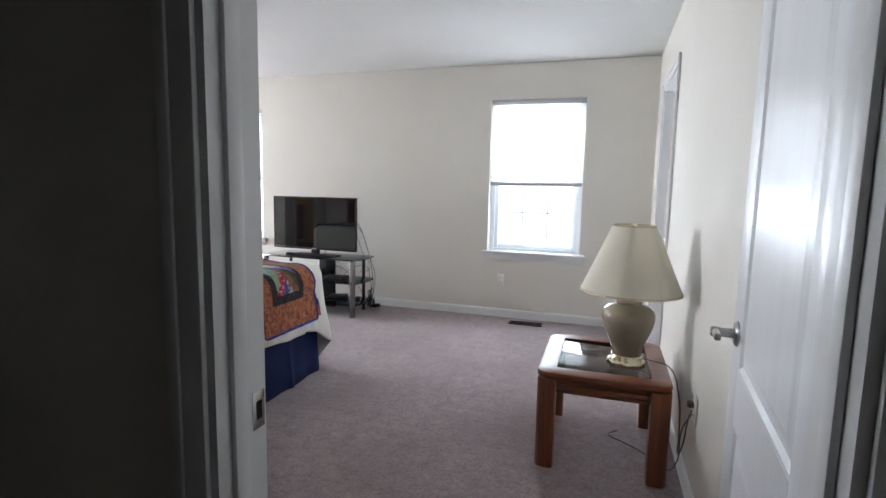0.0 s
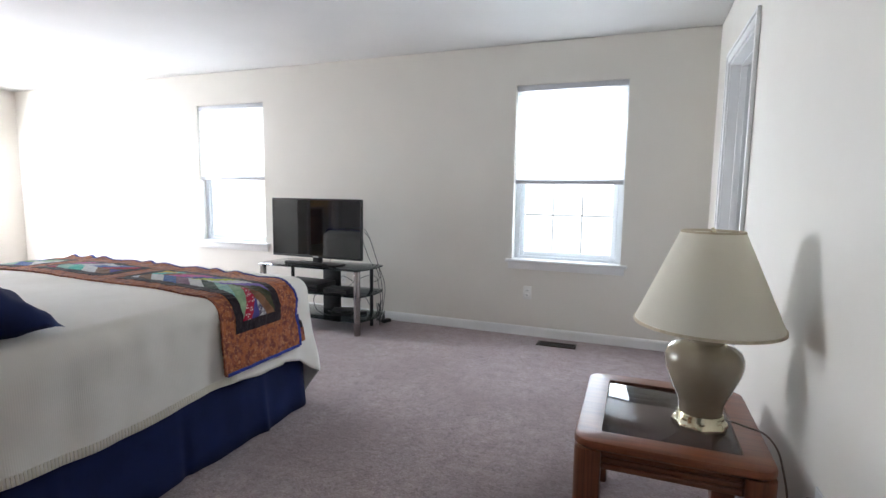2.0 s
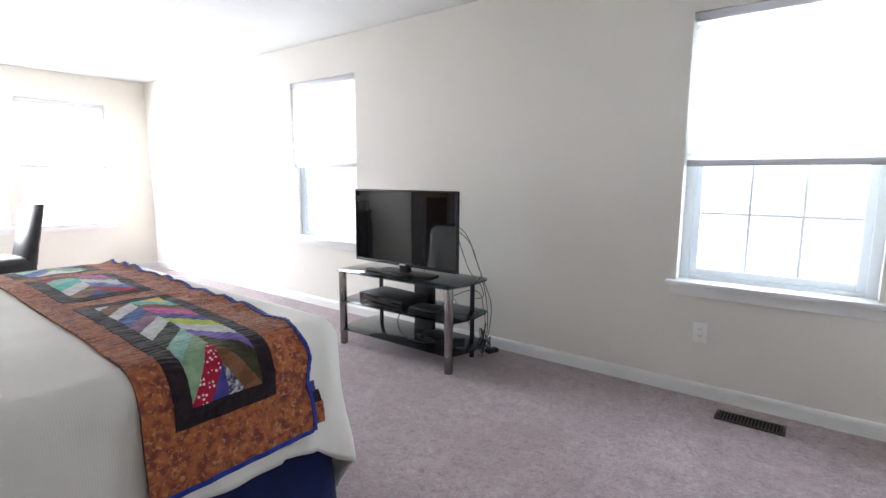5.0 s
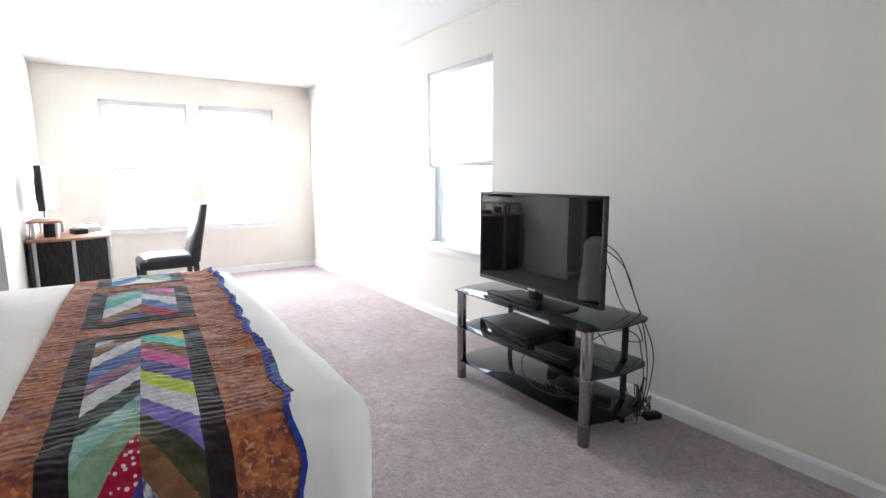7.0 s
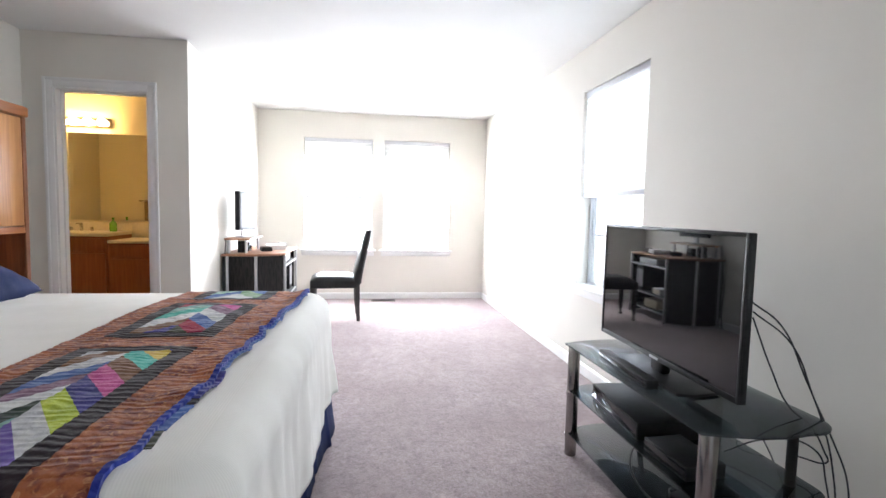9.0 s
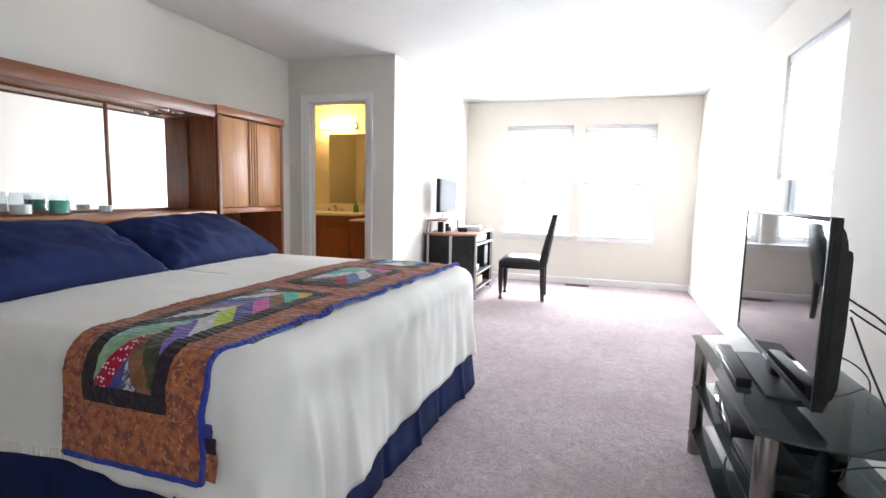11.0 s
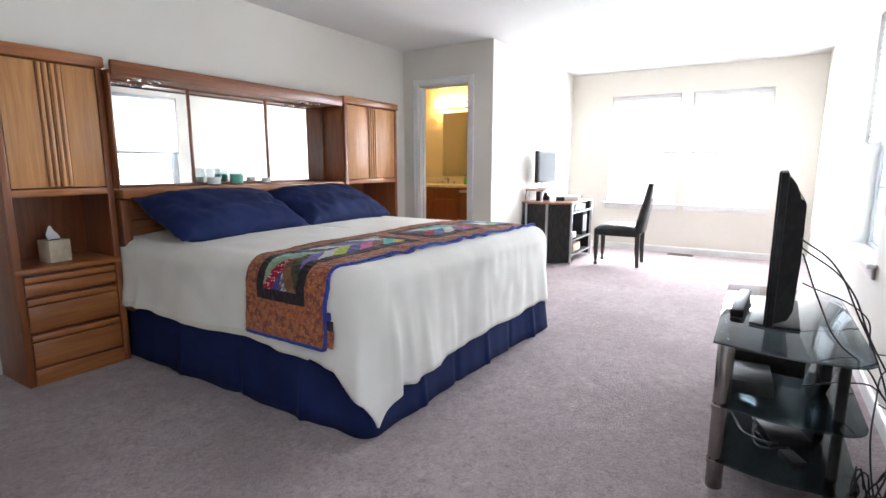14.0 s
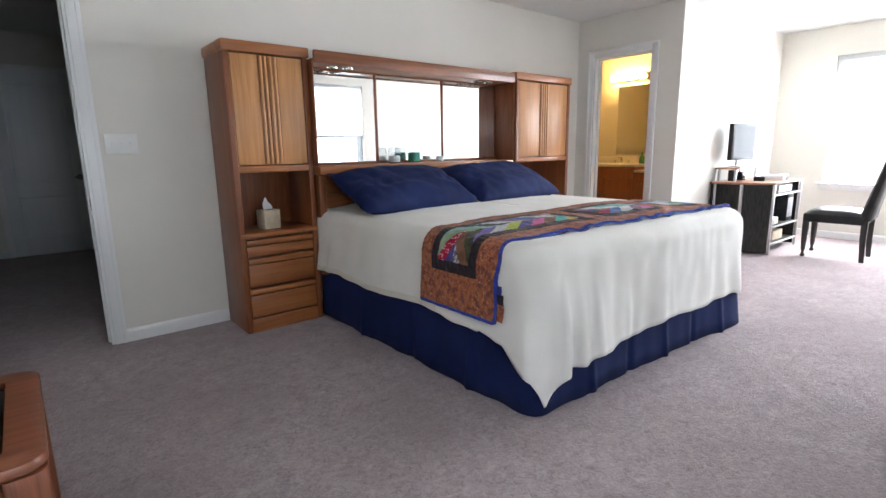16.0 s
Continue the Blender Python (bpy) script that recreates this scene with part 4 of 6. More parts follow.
def make_pier(x0, x1, label, front):
    """One tall pier cabinet: base with drawers, open niche, two reeded doors above."""
    root = thing("pier_cabinet", ((x0 + x1) / 2, YB, 0))
    tagged(root, label, "cabinet", "pier cabinets beside the bed")
    w, d = (x1 - x0) / 2, front - YB

    def part(nm, boxes, mat, bev=0.004):
        bm = bmesh.new()
        for b in boxes:
            add_box(bm, *b, bev)
        return under(root, mesh_object(nm, bm, mat, 35))
    t = 0.022
    part("body", [(-w, -w + t, 0, d, 0, 1.70), (w - t, w, 0, d, 0, 1.70), (-w + t, w - t, 0, 0.012, 0.05, 1.70), (-w + t, w - t, 0.012, d - 0.02, 0.05, 0.07)], M_OAKD, 0.003)
    part("face_frame", [(-w - 0.002, -w + 0.034, d, d + 0.016, 0.0, 1.70), (w - 0.034, w + 0.002, d, d + 0.016, 0.0, 1.70)], M_OAKD, 0.006)
    part("shelf", [(-w + t, w - t, 0.012, d + 0.012, 1.005, 1.045)], M_OAKX)
    part("night_top", [(-w + 0.001, w - 0.001, 0.012, d + 0.03, 0.61, 0.637)], M_OAKX, 0.008)
    part("crown", [(-w - 0.012, w + 0.012, 0, d + 0.028, 1.70, 1.762)], M_OAKX, 0.010)
    part("base", [(-w + 0.034, w - 0.034, d - 0.03, d + 0.014, 0.0, 0.088)], M_OAKX)
    # doors with three reeds along the meeting edge
    for s in (-1, 1):
        a, b = (-w + 0.037, -0.002) if s < 0 else (0.002, w - 0.037)
        z0, z1 = 1.05, 1.692
        door = part("door", [(a, b, d - 0.004, d + 0.012, z0, z1)], M_OAKPALE, 0.004)
        inner = b if s < 0 else a
        for k in range(2):
            c = inner + s * (0.014 + k * 0.028)
            bm = bmesh.new()
            add_box(bm, c - 0.010, c + 0.010, d + 0.012, d + 0.022, z0 + 0.002, z1 - 0.002, 0.006)
            r = mesh_object("reed", bm, M_OAKPALE, 50)
            r.parent = door
            # darker strip on the door face paints the shade beside each reed
            bm = bmesh.new()
            c2 = c + s * 0.013
            add_box(bm, c2 - 0.0028, c2 + 0.0028, d + 0.0121, d + 0.0135, z0 + 0.003, z1 - 0.003)
            g = mesh_object("groove_shade", bm, M_OAKD)
            g.parent = door
    # drawers with a finger lip along the top
    for z0, z1 in ((0.492, 0.598), (0.296, 0.480), (0.098, 0.284)):
        bm = bmesh.new()
        add_box(bm, -w + 0.037, w - 0.037, d - 0.03, d + 0.012, z0, z1 - 0.045, 0.006)
        add_box(bm, -w + 0.037, w - 0.037, d - 0.03, d + 0.020, z1 - 0.040, z1 - 0.004, 0.009)
        add_box(bm, -w + 0.040, w - 0.040, d - 0.03, d - 0.008, z1 - 0.05, z1 - 0.03)
        under(root, mesh_object("drawer", bm, M_OAKX, 35))
    part("drawer_case", [(-w + t, w - t, 0.012, d - 0.035, 0.07, 0.605)], M_OAKD)
    return root


PX = (-0.685, -1.195, -3.07, -3.815)
make_pier(PX[1], PX[0], "tall honey oak pier cabinet with drawers and reeded doors", 3.212)
make_pier(PX[3], PX[2], "tall honey oak pier cabinet beside the bathroom door", YF)


def make_headboard():
    x0, x1 = PX[2] + 0.016, PX[1] - 0.016
    root = thing("headboard", ((x0 + x1) / 2, YB, 0))
    tagged(root, "oak mirrored headboard bridge with lighted canopy over the bed", "headboard")
    w = (x1 - x0) / 2
    d = YF - YB

    def part(nm, boxes, mat, bev=0.004):
        bm = bmesh.new()
        for b in boxes:
            add_box(bm, *b, bev)
        return under(root, mesh_object(nm, bm, mat, 35))
    part("fascia", [(-w, w, d - 0.012, d + 0.018, 1.668, 1.748)], M_OAKDX, 0.010)
    part("canopy", [(-w, w, 0, d - 0.013, 1.676, 1.70)], M_OAKX)
    part("mirror_shelf", [(-w, w, 0.0, d + 0.008, 0.975, 1.03)], M_OAKX, 0.010)
    part("back_panel", [(-w, w, 0.0, 0.014, 0.3, 1.675)], M_OAKX)
    for k in range(4):
        part("plank", [(-w + 0.004, w - 0.004, 0.20, 0.235, 0.42 + k * 0.138, 0.552 + k * 0.138)], M_OAKX, 0.008)
    part("end_post", [(-w, -w + 0.05, 0.19, d - 0.02, 0.3, 0.972)], M_OAKD, 0.006)
    part("end_post", [(w - 0.05, w, 0.19, d - 0.02, 0.3, 0.972)], M_OAKD, 0.006)
    cx = (x0 + x1) / 2
    edges = [w - 0.012, -1.795 - cx, -2.43 - cx, -w + 0.012]
    for a, b in zip(edges, edges[1:]):
        bm = bmesh.new()
        add_box(bm, b + 0.009, a - 0.009, 0.199, 0.204, 1.05, 1.664)
        under(root, mesh_object("mirror", bm, M_MIRROR))
    for e in edges[1:3]:
        part("mirror_strip", [(e - 0.009, e + 0.009, 0.196, 0.214, 1.034, 1.674)], M_OAKD, 0.005)
    part("mirror_rail", [(-w, w, 0.196, 0.214, 1.031, 1.048)], M_OAKDX, 0.004)
    part("mirror_back", [(-w, w, 0.160, 0.195, 1.031, 1.675)], M_OAKX)
    part("side_lining", [(-w - 0.010, -w, 0.012, d - 0.004, 1.034, 1.674)], M_OAKD, 0.002)
    part("side_lining", [(w, w + 0.010, 0.012, d - 0.004, 1.034, 1.674)], M_OAKD, 0.002)
    for px in (-1.40 - cx, -1.52 - cx, -2.86 - cx, -2.74 - cx):
        bm = bmesh.new()
        add_lathe(bm, [(0.0, 1.672), (0.022, 1.672), (0.026, 1.668), (0.036, 1.667), (0.039, 1.672), (0.039, 1.676)], px, 0.31, 28)
        under(root, mesh_object("canopy_light", bm, M_CHROME, 40))
    return root


make_headboard()


def make_jar(x, y, r, h, fill, fill_h, label):
    root = thing("candle_jar", (x, y, 1.031))
    tagged(root, label, "candle", "candles on the headboard")
    bm = bmesh.new()
    add_lathe(bm, [(0, 0.0), (r * 0.95, 0.0), (r, 0.006), (r, h * 0.78), (r * 0.84, h * 0.86), (r * 0.84, h), (r * 0.78, h), (r * 0.78, h * 0.87), (r * 0.93, h * 0.77), (r * 0.93, 0.008), (0, 0.008)], n=32)
    ob = under(root, mesh_object("glass", bm, M_CLEAR, 40))
    bm = bmesh.new()
    add_lathe(bm, [(0, 0.009), (r * 0.92, 0.009), (r * 0.92, fill_h), (0, fill_h - 0.002)], n=32)
    under(root, mesh_object("wax", bm, fill, 40))
    return root


M_WAXG = material("green_wax", (0.03, 0.27, 0.17, 1), 0.5, color2=(0.05, 0.33, 0.22, 1), scale=20)
M_WAXW = material("white_wax", (0.74, 0.72, 0.68, 1), 0.55, color2=(0.68, 0.66, 0.62, 1), scale=20)
make_jar(-1.885, 3.15, 0.048, 0.115, M_WAXW, 0.055, "clear glass jar with a white candle")
make_jar(-2.07, 3.15, 0.050, 0.115, M_WAXG, 0.075, "clear glass jar with a green candle")
make_jar(-2.33, 3.15, 0.036, 0.05, M_WAXW, 0.043, "small white votive candle in a glass cup")


def make_tissues():
    root = thing("tissue_box", (-0.925, 3.08, 0.638), 8)
    tagged(root, "beige cube tissue box with a white tissue, on the cabinet", "tissue box")
    bm = bmesh.new()
    add_box(bm, -0.055, 0.055, -0.055, 0.055, 0, 0.122, 0.004)
    under(root, mesh_object("carton", bm, M_CARD, 35))
    # dark disc on the carton, painted as the shade of its opening
    bm = bmesh.new()
    add_lathe(bm, [(0.03, 0.122), (0.026, 0.124), (0.0, 0.124)], n=20)
    under(root, mesh_object("slot_shade", bm, M_HOLESHADE))
    bm = bmesh.new()
    n = 26
    rows = []
    for k in range(9):
        f = k / 8
        row = []
        for i in range(n):
            a = 2 * math.pi * i / n
            rr = (0.024 + 0.012 * math.sin(f * 3.1)) * (1 - 0.75 * f) * (1 + 0.35 * math.sin(3 * a + f * 2))
            row.append(bm.verts.new((rr * math.cos(a) + 0.012 * f, rr * 0.6 * math.sin(a), 0.123 + f * 0.07 + 0.008 * math.sin(2 * a) * f)))
        rows.append(row)
    for a, b in zip(rows, rows[1:]):
        for i in range(n):
            bm.faces.new((a[i], a[(i + 1) % n], b[(i + 1) % n], b[i]))
    under(root, mesh_object("tissue", bm, M_TISSUE, 80))


make_tissues()


# ---------------- television and its stand ----------------
def glass_outline(x0, x1, y0, y1, bulge=0.05):
    pts = [(x0 + 0.015, y0), (x1 - 0.015, y0)]
    for i in range(1, 12):
        f = i / 12
        pts.append((x1 - 0.015 + bulge * math.sin(math.pi * min(1, f * 1.0) * 0.75), y0 + (y1 - y0 - 0.11) * f))
    bx = pts[-1][0]
    for i in range(0, 9):
        a = math.pi / 2 * i / 8
        pts.append((bx - 0.10 + 0.10 * math.cos(a), y1 - 0.10 + 0.10 * math.sin(a)))
    right = pts[1:]
    cx = (x0 + x1) / 2
    return right + [(2 * cx - x, y) for x, y in reversed(right)]


SX0, SX1, SY0, SY1 = -2.70, -1.655, 6.305, 6.765
ST = 0.562


def make_stand():
    root = thing("television_stand")
    tagged(root, "three-tier smoked glass television stand with dark chrome posts", "tv stand")
    for z in (ST - 0.010, 0.325, 0.112):
        bm = bmesh.new()
        y0 = SY0 if z > 0.5 else SY0 + 0.02
        add_prism(bm, glass_outline(SX0, SX1, y0, SY1), z, z + 0.009, 0.002)
        under(root, mesh_object("glass_shelf", bm, M_SMOKE, 30))
    for x in (SX0 + 0.032, SX1 - 0.036):
        bm = bmesh.new()
        prof = [(0, 0), (0.026, 0), (0.028, 0.003), (0.028, 0.092), (0.031, 0.094), (0.031, 0.110)]
        prof += [(0.0282, 0.112), (0.0282, 0.300), (0.031, 0.302), (0.031, 0.322), (0.0282, 0.324), (0.0282, 0.545), (0.026, 0.551), (0, 0.551)]
        add_lathe(bm, prof, x, SY0 + 0.042, 32)
        under(root, mesh_object("front_post", bm, M_POST, 40))
    for x in (SX0 + 0.09, SX1 - 0.09):
        bm = bmesh.new()
        add_lathe(bm, [(0, 0), (0.016, 0), (0.016, 0.551), (0, 0.551)], x, SY1 - 0.075, 20)
        under(root, mesh_object("back_post", bm, M_BLACK, 40))
    bm = bmesh.new()
    add_box(bm, -2.25, -2.07, SY1 - 0.10, SY1 - 0.065, 0.0, 0.551, 0.008)
    under(root, mesh_object("spine", bm, M_BLACK, 35))
    return root


make_stand()


def make_tv():
    root = thing("television", (-2.183, 6.470, ST), -1.9)
    tagged(root, "large flat black television standing on the glass stand", "television")
    w, z0, z1 = 0.479, 0.062, 0.588
    bm = bmesh.new()
    add_box(bm, -w, w, 0.0, 0.022, z0, z1, 0.004)
    # swelling back shell with a step below its rounded shoulder
    prof = [(0.020, z1 - 0.012), (0.030, z1 - 0.020), (0.047, z1 - 0.042), (0.057, z1 - 0.070), (0.060, z1 - 0.088), (0.074, z1 - 0.094), (0.079, z1 - 0.110), (0.081, z1 - 0.30), (0.074, z0 + 0.05), (0.060, z0 + 0.02), (0.020, z0 + 0.008)]
    sides = []
    for sx in (-1, 1):
        sides.append([bm.verts.new((sx * (w - 0.03 - 0.9 * (y - 0.02)), y, z)) for y, z in prof])
    for i in range(len(prof) - 1):
        bm.faces.new((sides[0][i], sides[0][i + 1], sides[1][i + 1], sides[1][i]))
    for sd in sides:
        bm.faces.new(sd)
    bmesh.ops.recalc_face_normals(bm, faces=bm.faces)
    under(root, mesh_object("body", bm, M_BLACK, 35))
    bm = bmesh.new()
    add_box(bm, -w + 0.013, w - 0.013, -0.0035, -0.0002, z0 + 0.020, z1 - 0.013)
    under(root, mesh_object("screen", bm, M_SCREEN))
    bm = bmesh.new()
    add_box(bm, -w, -w + 0.012, -0.007, -0.0001, z0, z1, 0.002)
    add_box(bm, w - 0.012, w, -0.007, -0.0001, z0, z1, 0.002)
    add_box(bm, -w + 0.012, w - 0.012, -0.007, -0.0001, z1 - 0.012, z1, 0.002)
    add_box(bm, -w + 0.012, w - 0.012, -0.007, -0.0001, z0, z0 + 0.019, 0.002)
    under(root, mesh_object("bezel", bm, M_BLACK, 35))
    bm = bmesh.new()
    add_box(bm, -0.03, 0.03, -0.009, -0.0065, z0 + 0.004, z0 + 0.014, 0.001)
    under(root, mesh_object("badge", bm, M_SILVER, 35))
    bm = bmesh.new()
    add_box(bm, -0.045, 0.045, 0.005, 0.045, 0.012, z0 + 0.06, 0.012)
    under(root, mesh_object("neck", bm, M_BLACK, 35))
    bm = bmesh.new()
    add_prism(bm, [(-0.24, -0.055), (0.24, -0.055), (0.26, 0.0), (0.24, 0.11), (-0.24, 0.11), (-0.26, 0.0)], 0.0, 0.013, 0.005)
    under(root, mesh_object("foot", bm, M_BLACK, 35))


make_tv()


def device(name, label, category, x0, x1, y0, y1, z0, z1, rz=0.0):
    """A set-top box: casing with a glossy front strip and small feet."""
    root = thing(name, ((x0 + x1) / 2, (y0 + y1) / 2, z0), rz)
    tagged(root, label, category)
    w, d, h = (x1 - x0) / 2, (y1 - y0) / 2, z1 - z0
    bm = bmesh.new()
    add_box(bm, -w, w, -d, d, 0.0, h, 0.005)
    under(root, mesh_object("casing", bm, M_BLACK, 35))
    bm = bmesh.new()
    add_box(bm, -w + 0.006, w - 0.006, -d - 0.002, -d + 0.001, 0.012, h - 0.008, 0.001)
    under(root, mesh_object("front", bm, M_SCREEN, 35))
    return root


device("sound_bar", "short black sound bar on the glass stand", "speaker", -2.44, -2.02, 6.35, 6.398, ST, ST + 0.034, -3)
device("cable_box", "black cable box on the middle glass shelf", "cable box", -2.53, -2.08, 6.37, 6.63, 0.335, 0.407, -4)
device("disc_player", "black disc player on the middle glass shelf", "disc player", -2.03, -1.80, 6.35, 6.50, 0.335, 0.385, 3)
device("router", "small black router on the lowest glass shelf", "router", -2.05, -1.87, 6.48, 6.62, 0.122, 0.165, 20)


def cable(points, r=0.0028, label="thin black cable hanging behind the television", mat=None):
    points = [(-1.775 + (x + 1.74) * 0.24 if x > -1.74 else x - 0.035, y, z) for x, y, z in points]
    return tagged(tube("cable", points, r, mat or M_CABLE, res=2), label, "cable", "cables behind the television")


cable([(-1.72, 6.53, 0.93), (-1.64, 6.62, 0.86), (-1.56, 6.70, 0.70), (-1.50, 6.76, 0.56), (-1.46, 6.80, 0.42), (-1.43, 6.82, 0.22), (-1.47, 6.80, 0.05), (-1.6, 6.84, 0.01)])
cable([(-1.72, 6.535, 0.90), (-1.63, 6.66, 0.80), (-1.54, 6.74, 0.62), (-1.49, 6.80, 0.50), (-1.41, 6.85, 0.36), (-1.50, 6.88, 0.2), (-1.58, 6.86, 0.06), (-1.7, 6.87, 0.01)])
cable([(-1.74, 6.54, 0.88), (-1.66, 6.60, 0.72), (-1.60, 6.66, 0.60), (-1.55, 6.74, 0.53), (-1.52, 6.78, 0.46), (-1.62, 6.82, 0.40), (-1.80, 6.80, 0.38)])
cable([(-2.20, 6.93, 0.37), (-2.10, 6.86, 0.40), (-1.95, 6.82, 0.34), (-1.8, 6.8, 0.18), (-1.66, 6.83, 0.02), (-1.5, 6.84, 0.01)])
cable([(-2.39, 6.93, 0.38), (-2.3, 6.85, 0.42), (-2.22, 6.80, 0.58), (-2.16, 6.58, 0.70)])
cable([(-1.9, 6.6, 0.36), (-1.85, 6.72, 0.42), (-1.70, 6.79, 0.44), (-1.60, 6.82, 0.34), (-1.52, 6.82, 0.20), (-1.5, 6.78, 0.10), (-1.55, 6.82, 0.02)])
cable([(-2.12, 6.43, 0.325), (-2.10, 6.36, 0.26), (-2.06, 6.36, 0.18), (-1.96, 6.40, 0.135), (-1.85, 6.44, 0.14), (-1.80, 6.52, 0.15)], 0.004)
for k in range(5):
    rr = 0.055 + 0.012 * k
    cx, cy, cz = -1.53 + 0.018 * k, 6.80 - 0.006 * k, 0.16 - 0.018 * k
    cable([(cx + rr * math.cos(a + k), cy + 0.045 * math.sin(a * 0.5 + k), cz + rr * math.sin(a + k)) for a in [i * math.pi / 3 for i in range(7)]], 0.003,
          "loose coil of black cable by the stand")
for k in range(4):
    pts = []
    for i in range(9):
        a = i * 0.9 + k
        pts.append((-1.56 + 0.11 * math.cos(a) + 0.03 * math.sin(3 * a + k), 6.84 + 0.055 * math.sin(a), 0.012 + 0.018 * k + 0.03 * (i % 2)))
    cable(pts, 0.0032, "tangled black cable on the carpet")
for k in range(3):
    pts = [(-1.95 + 0.10 * math.cos(i * 0.8 + k) + 0.04 * k, 6.52 + 0.06 * math.sin(i * 0.8 + k), 0.128 + 0.012 * ((i + k) % 3)) for i in range(8)]
    cable(pts, 0.0032, "tangled black cable on the glass shelf")


def power_brick(x, y, z, rz):
    ob = box("power_adapter", -0.045, 0.045, -0.025, 0.025, 0, 0.03, M_BLACK, 0.006)
    ob.matrix_world = pose(x, y, z, 0, 0, rz)
    return tagged(ob, "small black power adapter", "adapter", "power adapters")


power_brick(-1.78, 6.58, 0.122, 30)
power_brick(-1.68, 6.85, 0.0, 70)


# ---------------- end table and lamp ----------------
TX0, TX1, TY0, TY1, TZ = 0.325, 0.897, 4.295, 4.95, 0.452


def make_table():
    root = thing("end_table", ((TX0 + TX1) / 2, (TY0 + TY1) / 2, 0))
    tagged(root, "reddish oak end table with smoked glass top and reeded apron", "end table")
    w, d = (TX1 - TX0) / 2, (TY1 - TY0) / 2

    def rounded(wx, dy, r, n=8):
        pts = []
        for sx, sy, a0 in ((1, 1, 0), (-1, 1, 90), (-1, -1, 180), (1, -1, 270)):
            for i in range(n + 1):
                a = radians(a0 + 90 * i / n)
                pts.append((sx * (wx - r) + r * math.cos(a), sy * (dy - r) + r * math.sin(a)))
        return pts
    # top frame: a ring with a rounded edge
    bm = bmesh.new()
    fr = 0.082
    o, i_ = rounded(w, d, 0.06), rounded(w - fr, d - fr, 0.012)
    zb, zt = TZ - 0.034, TZ
    ins = 0.010
    o2 = rounded(w - ins, d - ins, 0.055)
    loops = []
    for pts, z in ((i_, zb), (o2, zb), (o, zb + 0.010), (o, zt - 0.010), (rounded(w - 0.003, d - 0.003, 0.058), zt - 0.003), (o2, zt), (i_, zt)):
        loops.append([bm.verts.new((x, y, z)) for x, y in pts])
    n = len(o)
    for a, b in zip(loops, loops[1:] + loops[:1]):
        for k in range(n):
            bm.faces.new((a[k], a[(k + 1) % n], b[(k + 1) % n], b[k]))
    bmesh.ops.recalc_face_normals(bm, faces=bm.faces)
    under(root, mesh_object("top_frame", bm, M_TABLE, 40))
    bm = bmesh.new()
    add_prism(bm, rounded(w - fr + 0.002, d - fr + 0.002, 0.010), TZ - 0.012, TZ - 0.004, 0.0015)
    under(root, mesh_object("glass_top", bm, M_TABLEGLASS, 30))
    bm = bmesh.new()
    for sx in (-1, 1):
        x = sx * (w - fr - 0.006)
        add_box(bm, x - 0.010, x + 0.010, -d + fr - 0.01, d - fr + 0.01, TZ - 0.030, TZ - 0.0125)
    for sy in (-1, 1):
        y = sy * (d - fr - 0.006)
        add_box(bm, -w + fr + 0.012, w - fr - 0.012, y - 0.010, y + 0.010, TZ - 0.030, TZ - 0.0125)
    under(root, mesh_object("glass_ledge", bm, M_TABLE))
    for sx in (-1, 1):
        for sy in (-1, 1):
            bm = bmesh.new()
            cx, cy = sx * (w - 0.045), sy * (d - 0.045)
            r = 0.036
            pts = []
            for ax, ay, a0 in ((1, 1, 0), (-1, 1, 90), (-1, -1, 180), (1, -1, 270)):
                rr = r if (ax == sx and ay == sy) else 0.010
                for i in range(9):
                    a = radians(a0 + 90 * i / 8)
                    pts.append((cx + ax * (0.042 - rr) + rr * math.cos(a), cy + ay * (0.042 - rr) + rr * math.sin(a)))
            add_prism(bm, pts, 0.0, zb, 0.003)
            under(root, mesh_object("leg", bm, M_TABLEZ, 40))
    # reeded aprons
    for sx in (-1, 1):
        bm = bmesh.new()
        for k in range(3):
            z = zb - 0.002 - k * 0.021
            add_box(bm, sx * (w - 0.034) - 0.014, sx * (w - 0.034) + 0.014, -d + 0.087, d - 0.087, z - 0.020, z, 0.007, seg=3)
        a = mesh_object("apron", bm, M_TABLEY, 50)
        under(root, a)
    for sy in (-1, 1):
        bm = bmesh.new()
        for k in range(3):
            z = zb - 0.002 - k * 0.021
            add_box(bm, -w + 0.087, w - 0.087, sy * (d - 0.034) - 0.014, sy * (d - 0.034) + 0.014, z - 0.020, z, 0.007, seg=3)
        under(root, mesh_object("apron", bm, M_TABLE, 50))


M_TABLEY = wood("red_oak_side", (0.255, 0.078, 0.030, 1), (0.13, 0.036, 0.015, 1), axis=1)
M_TABLEGLASS = glass("bronze_table_glass", (0.42, 0.39, 0.37, 1))
make_table()
LX, LY = 0.712, 4.565


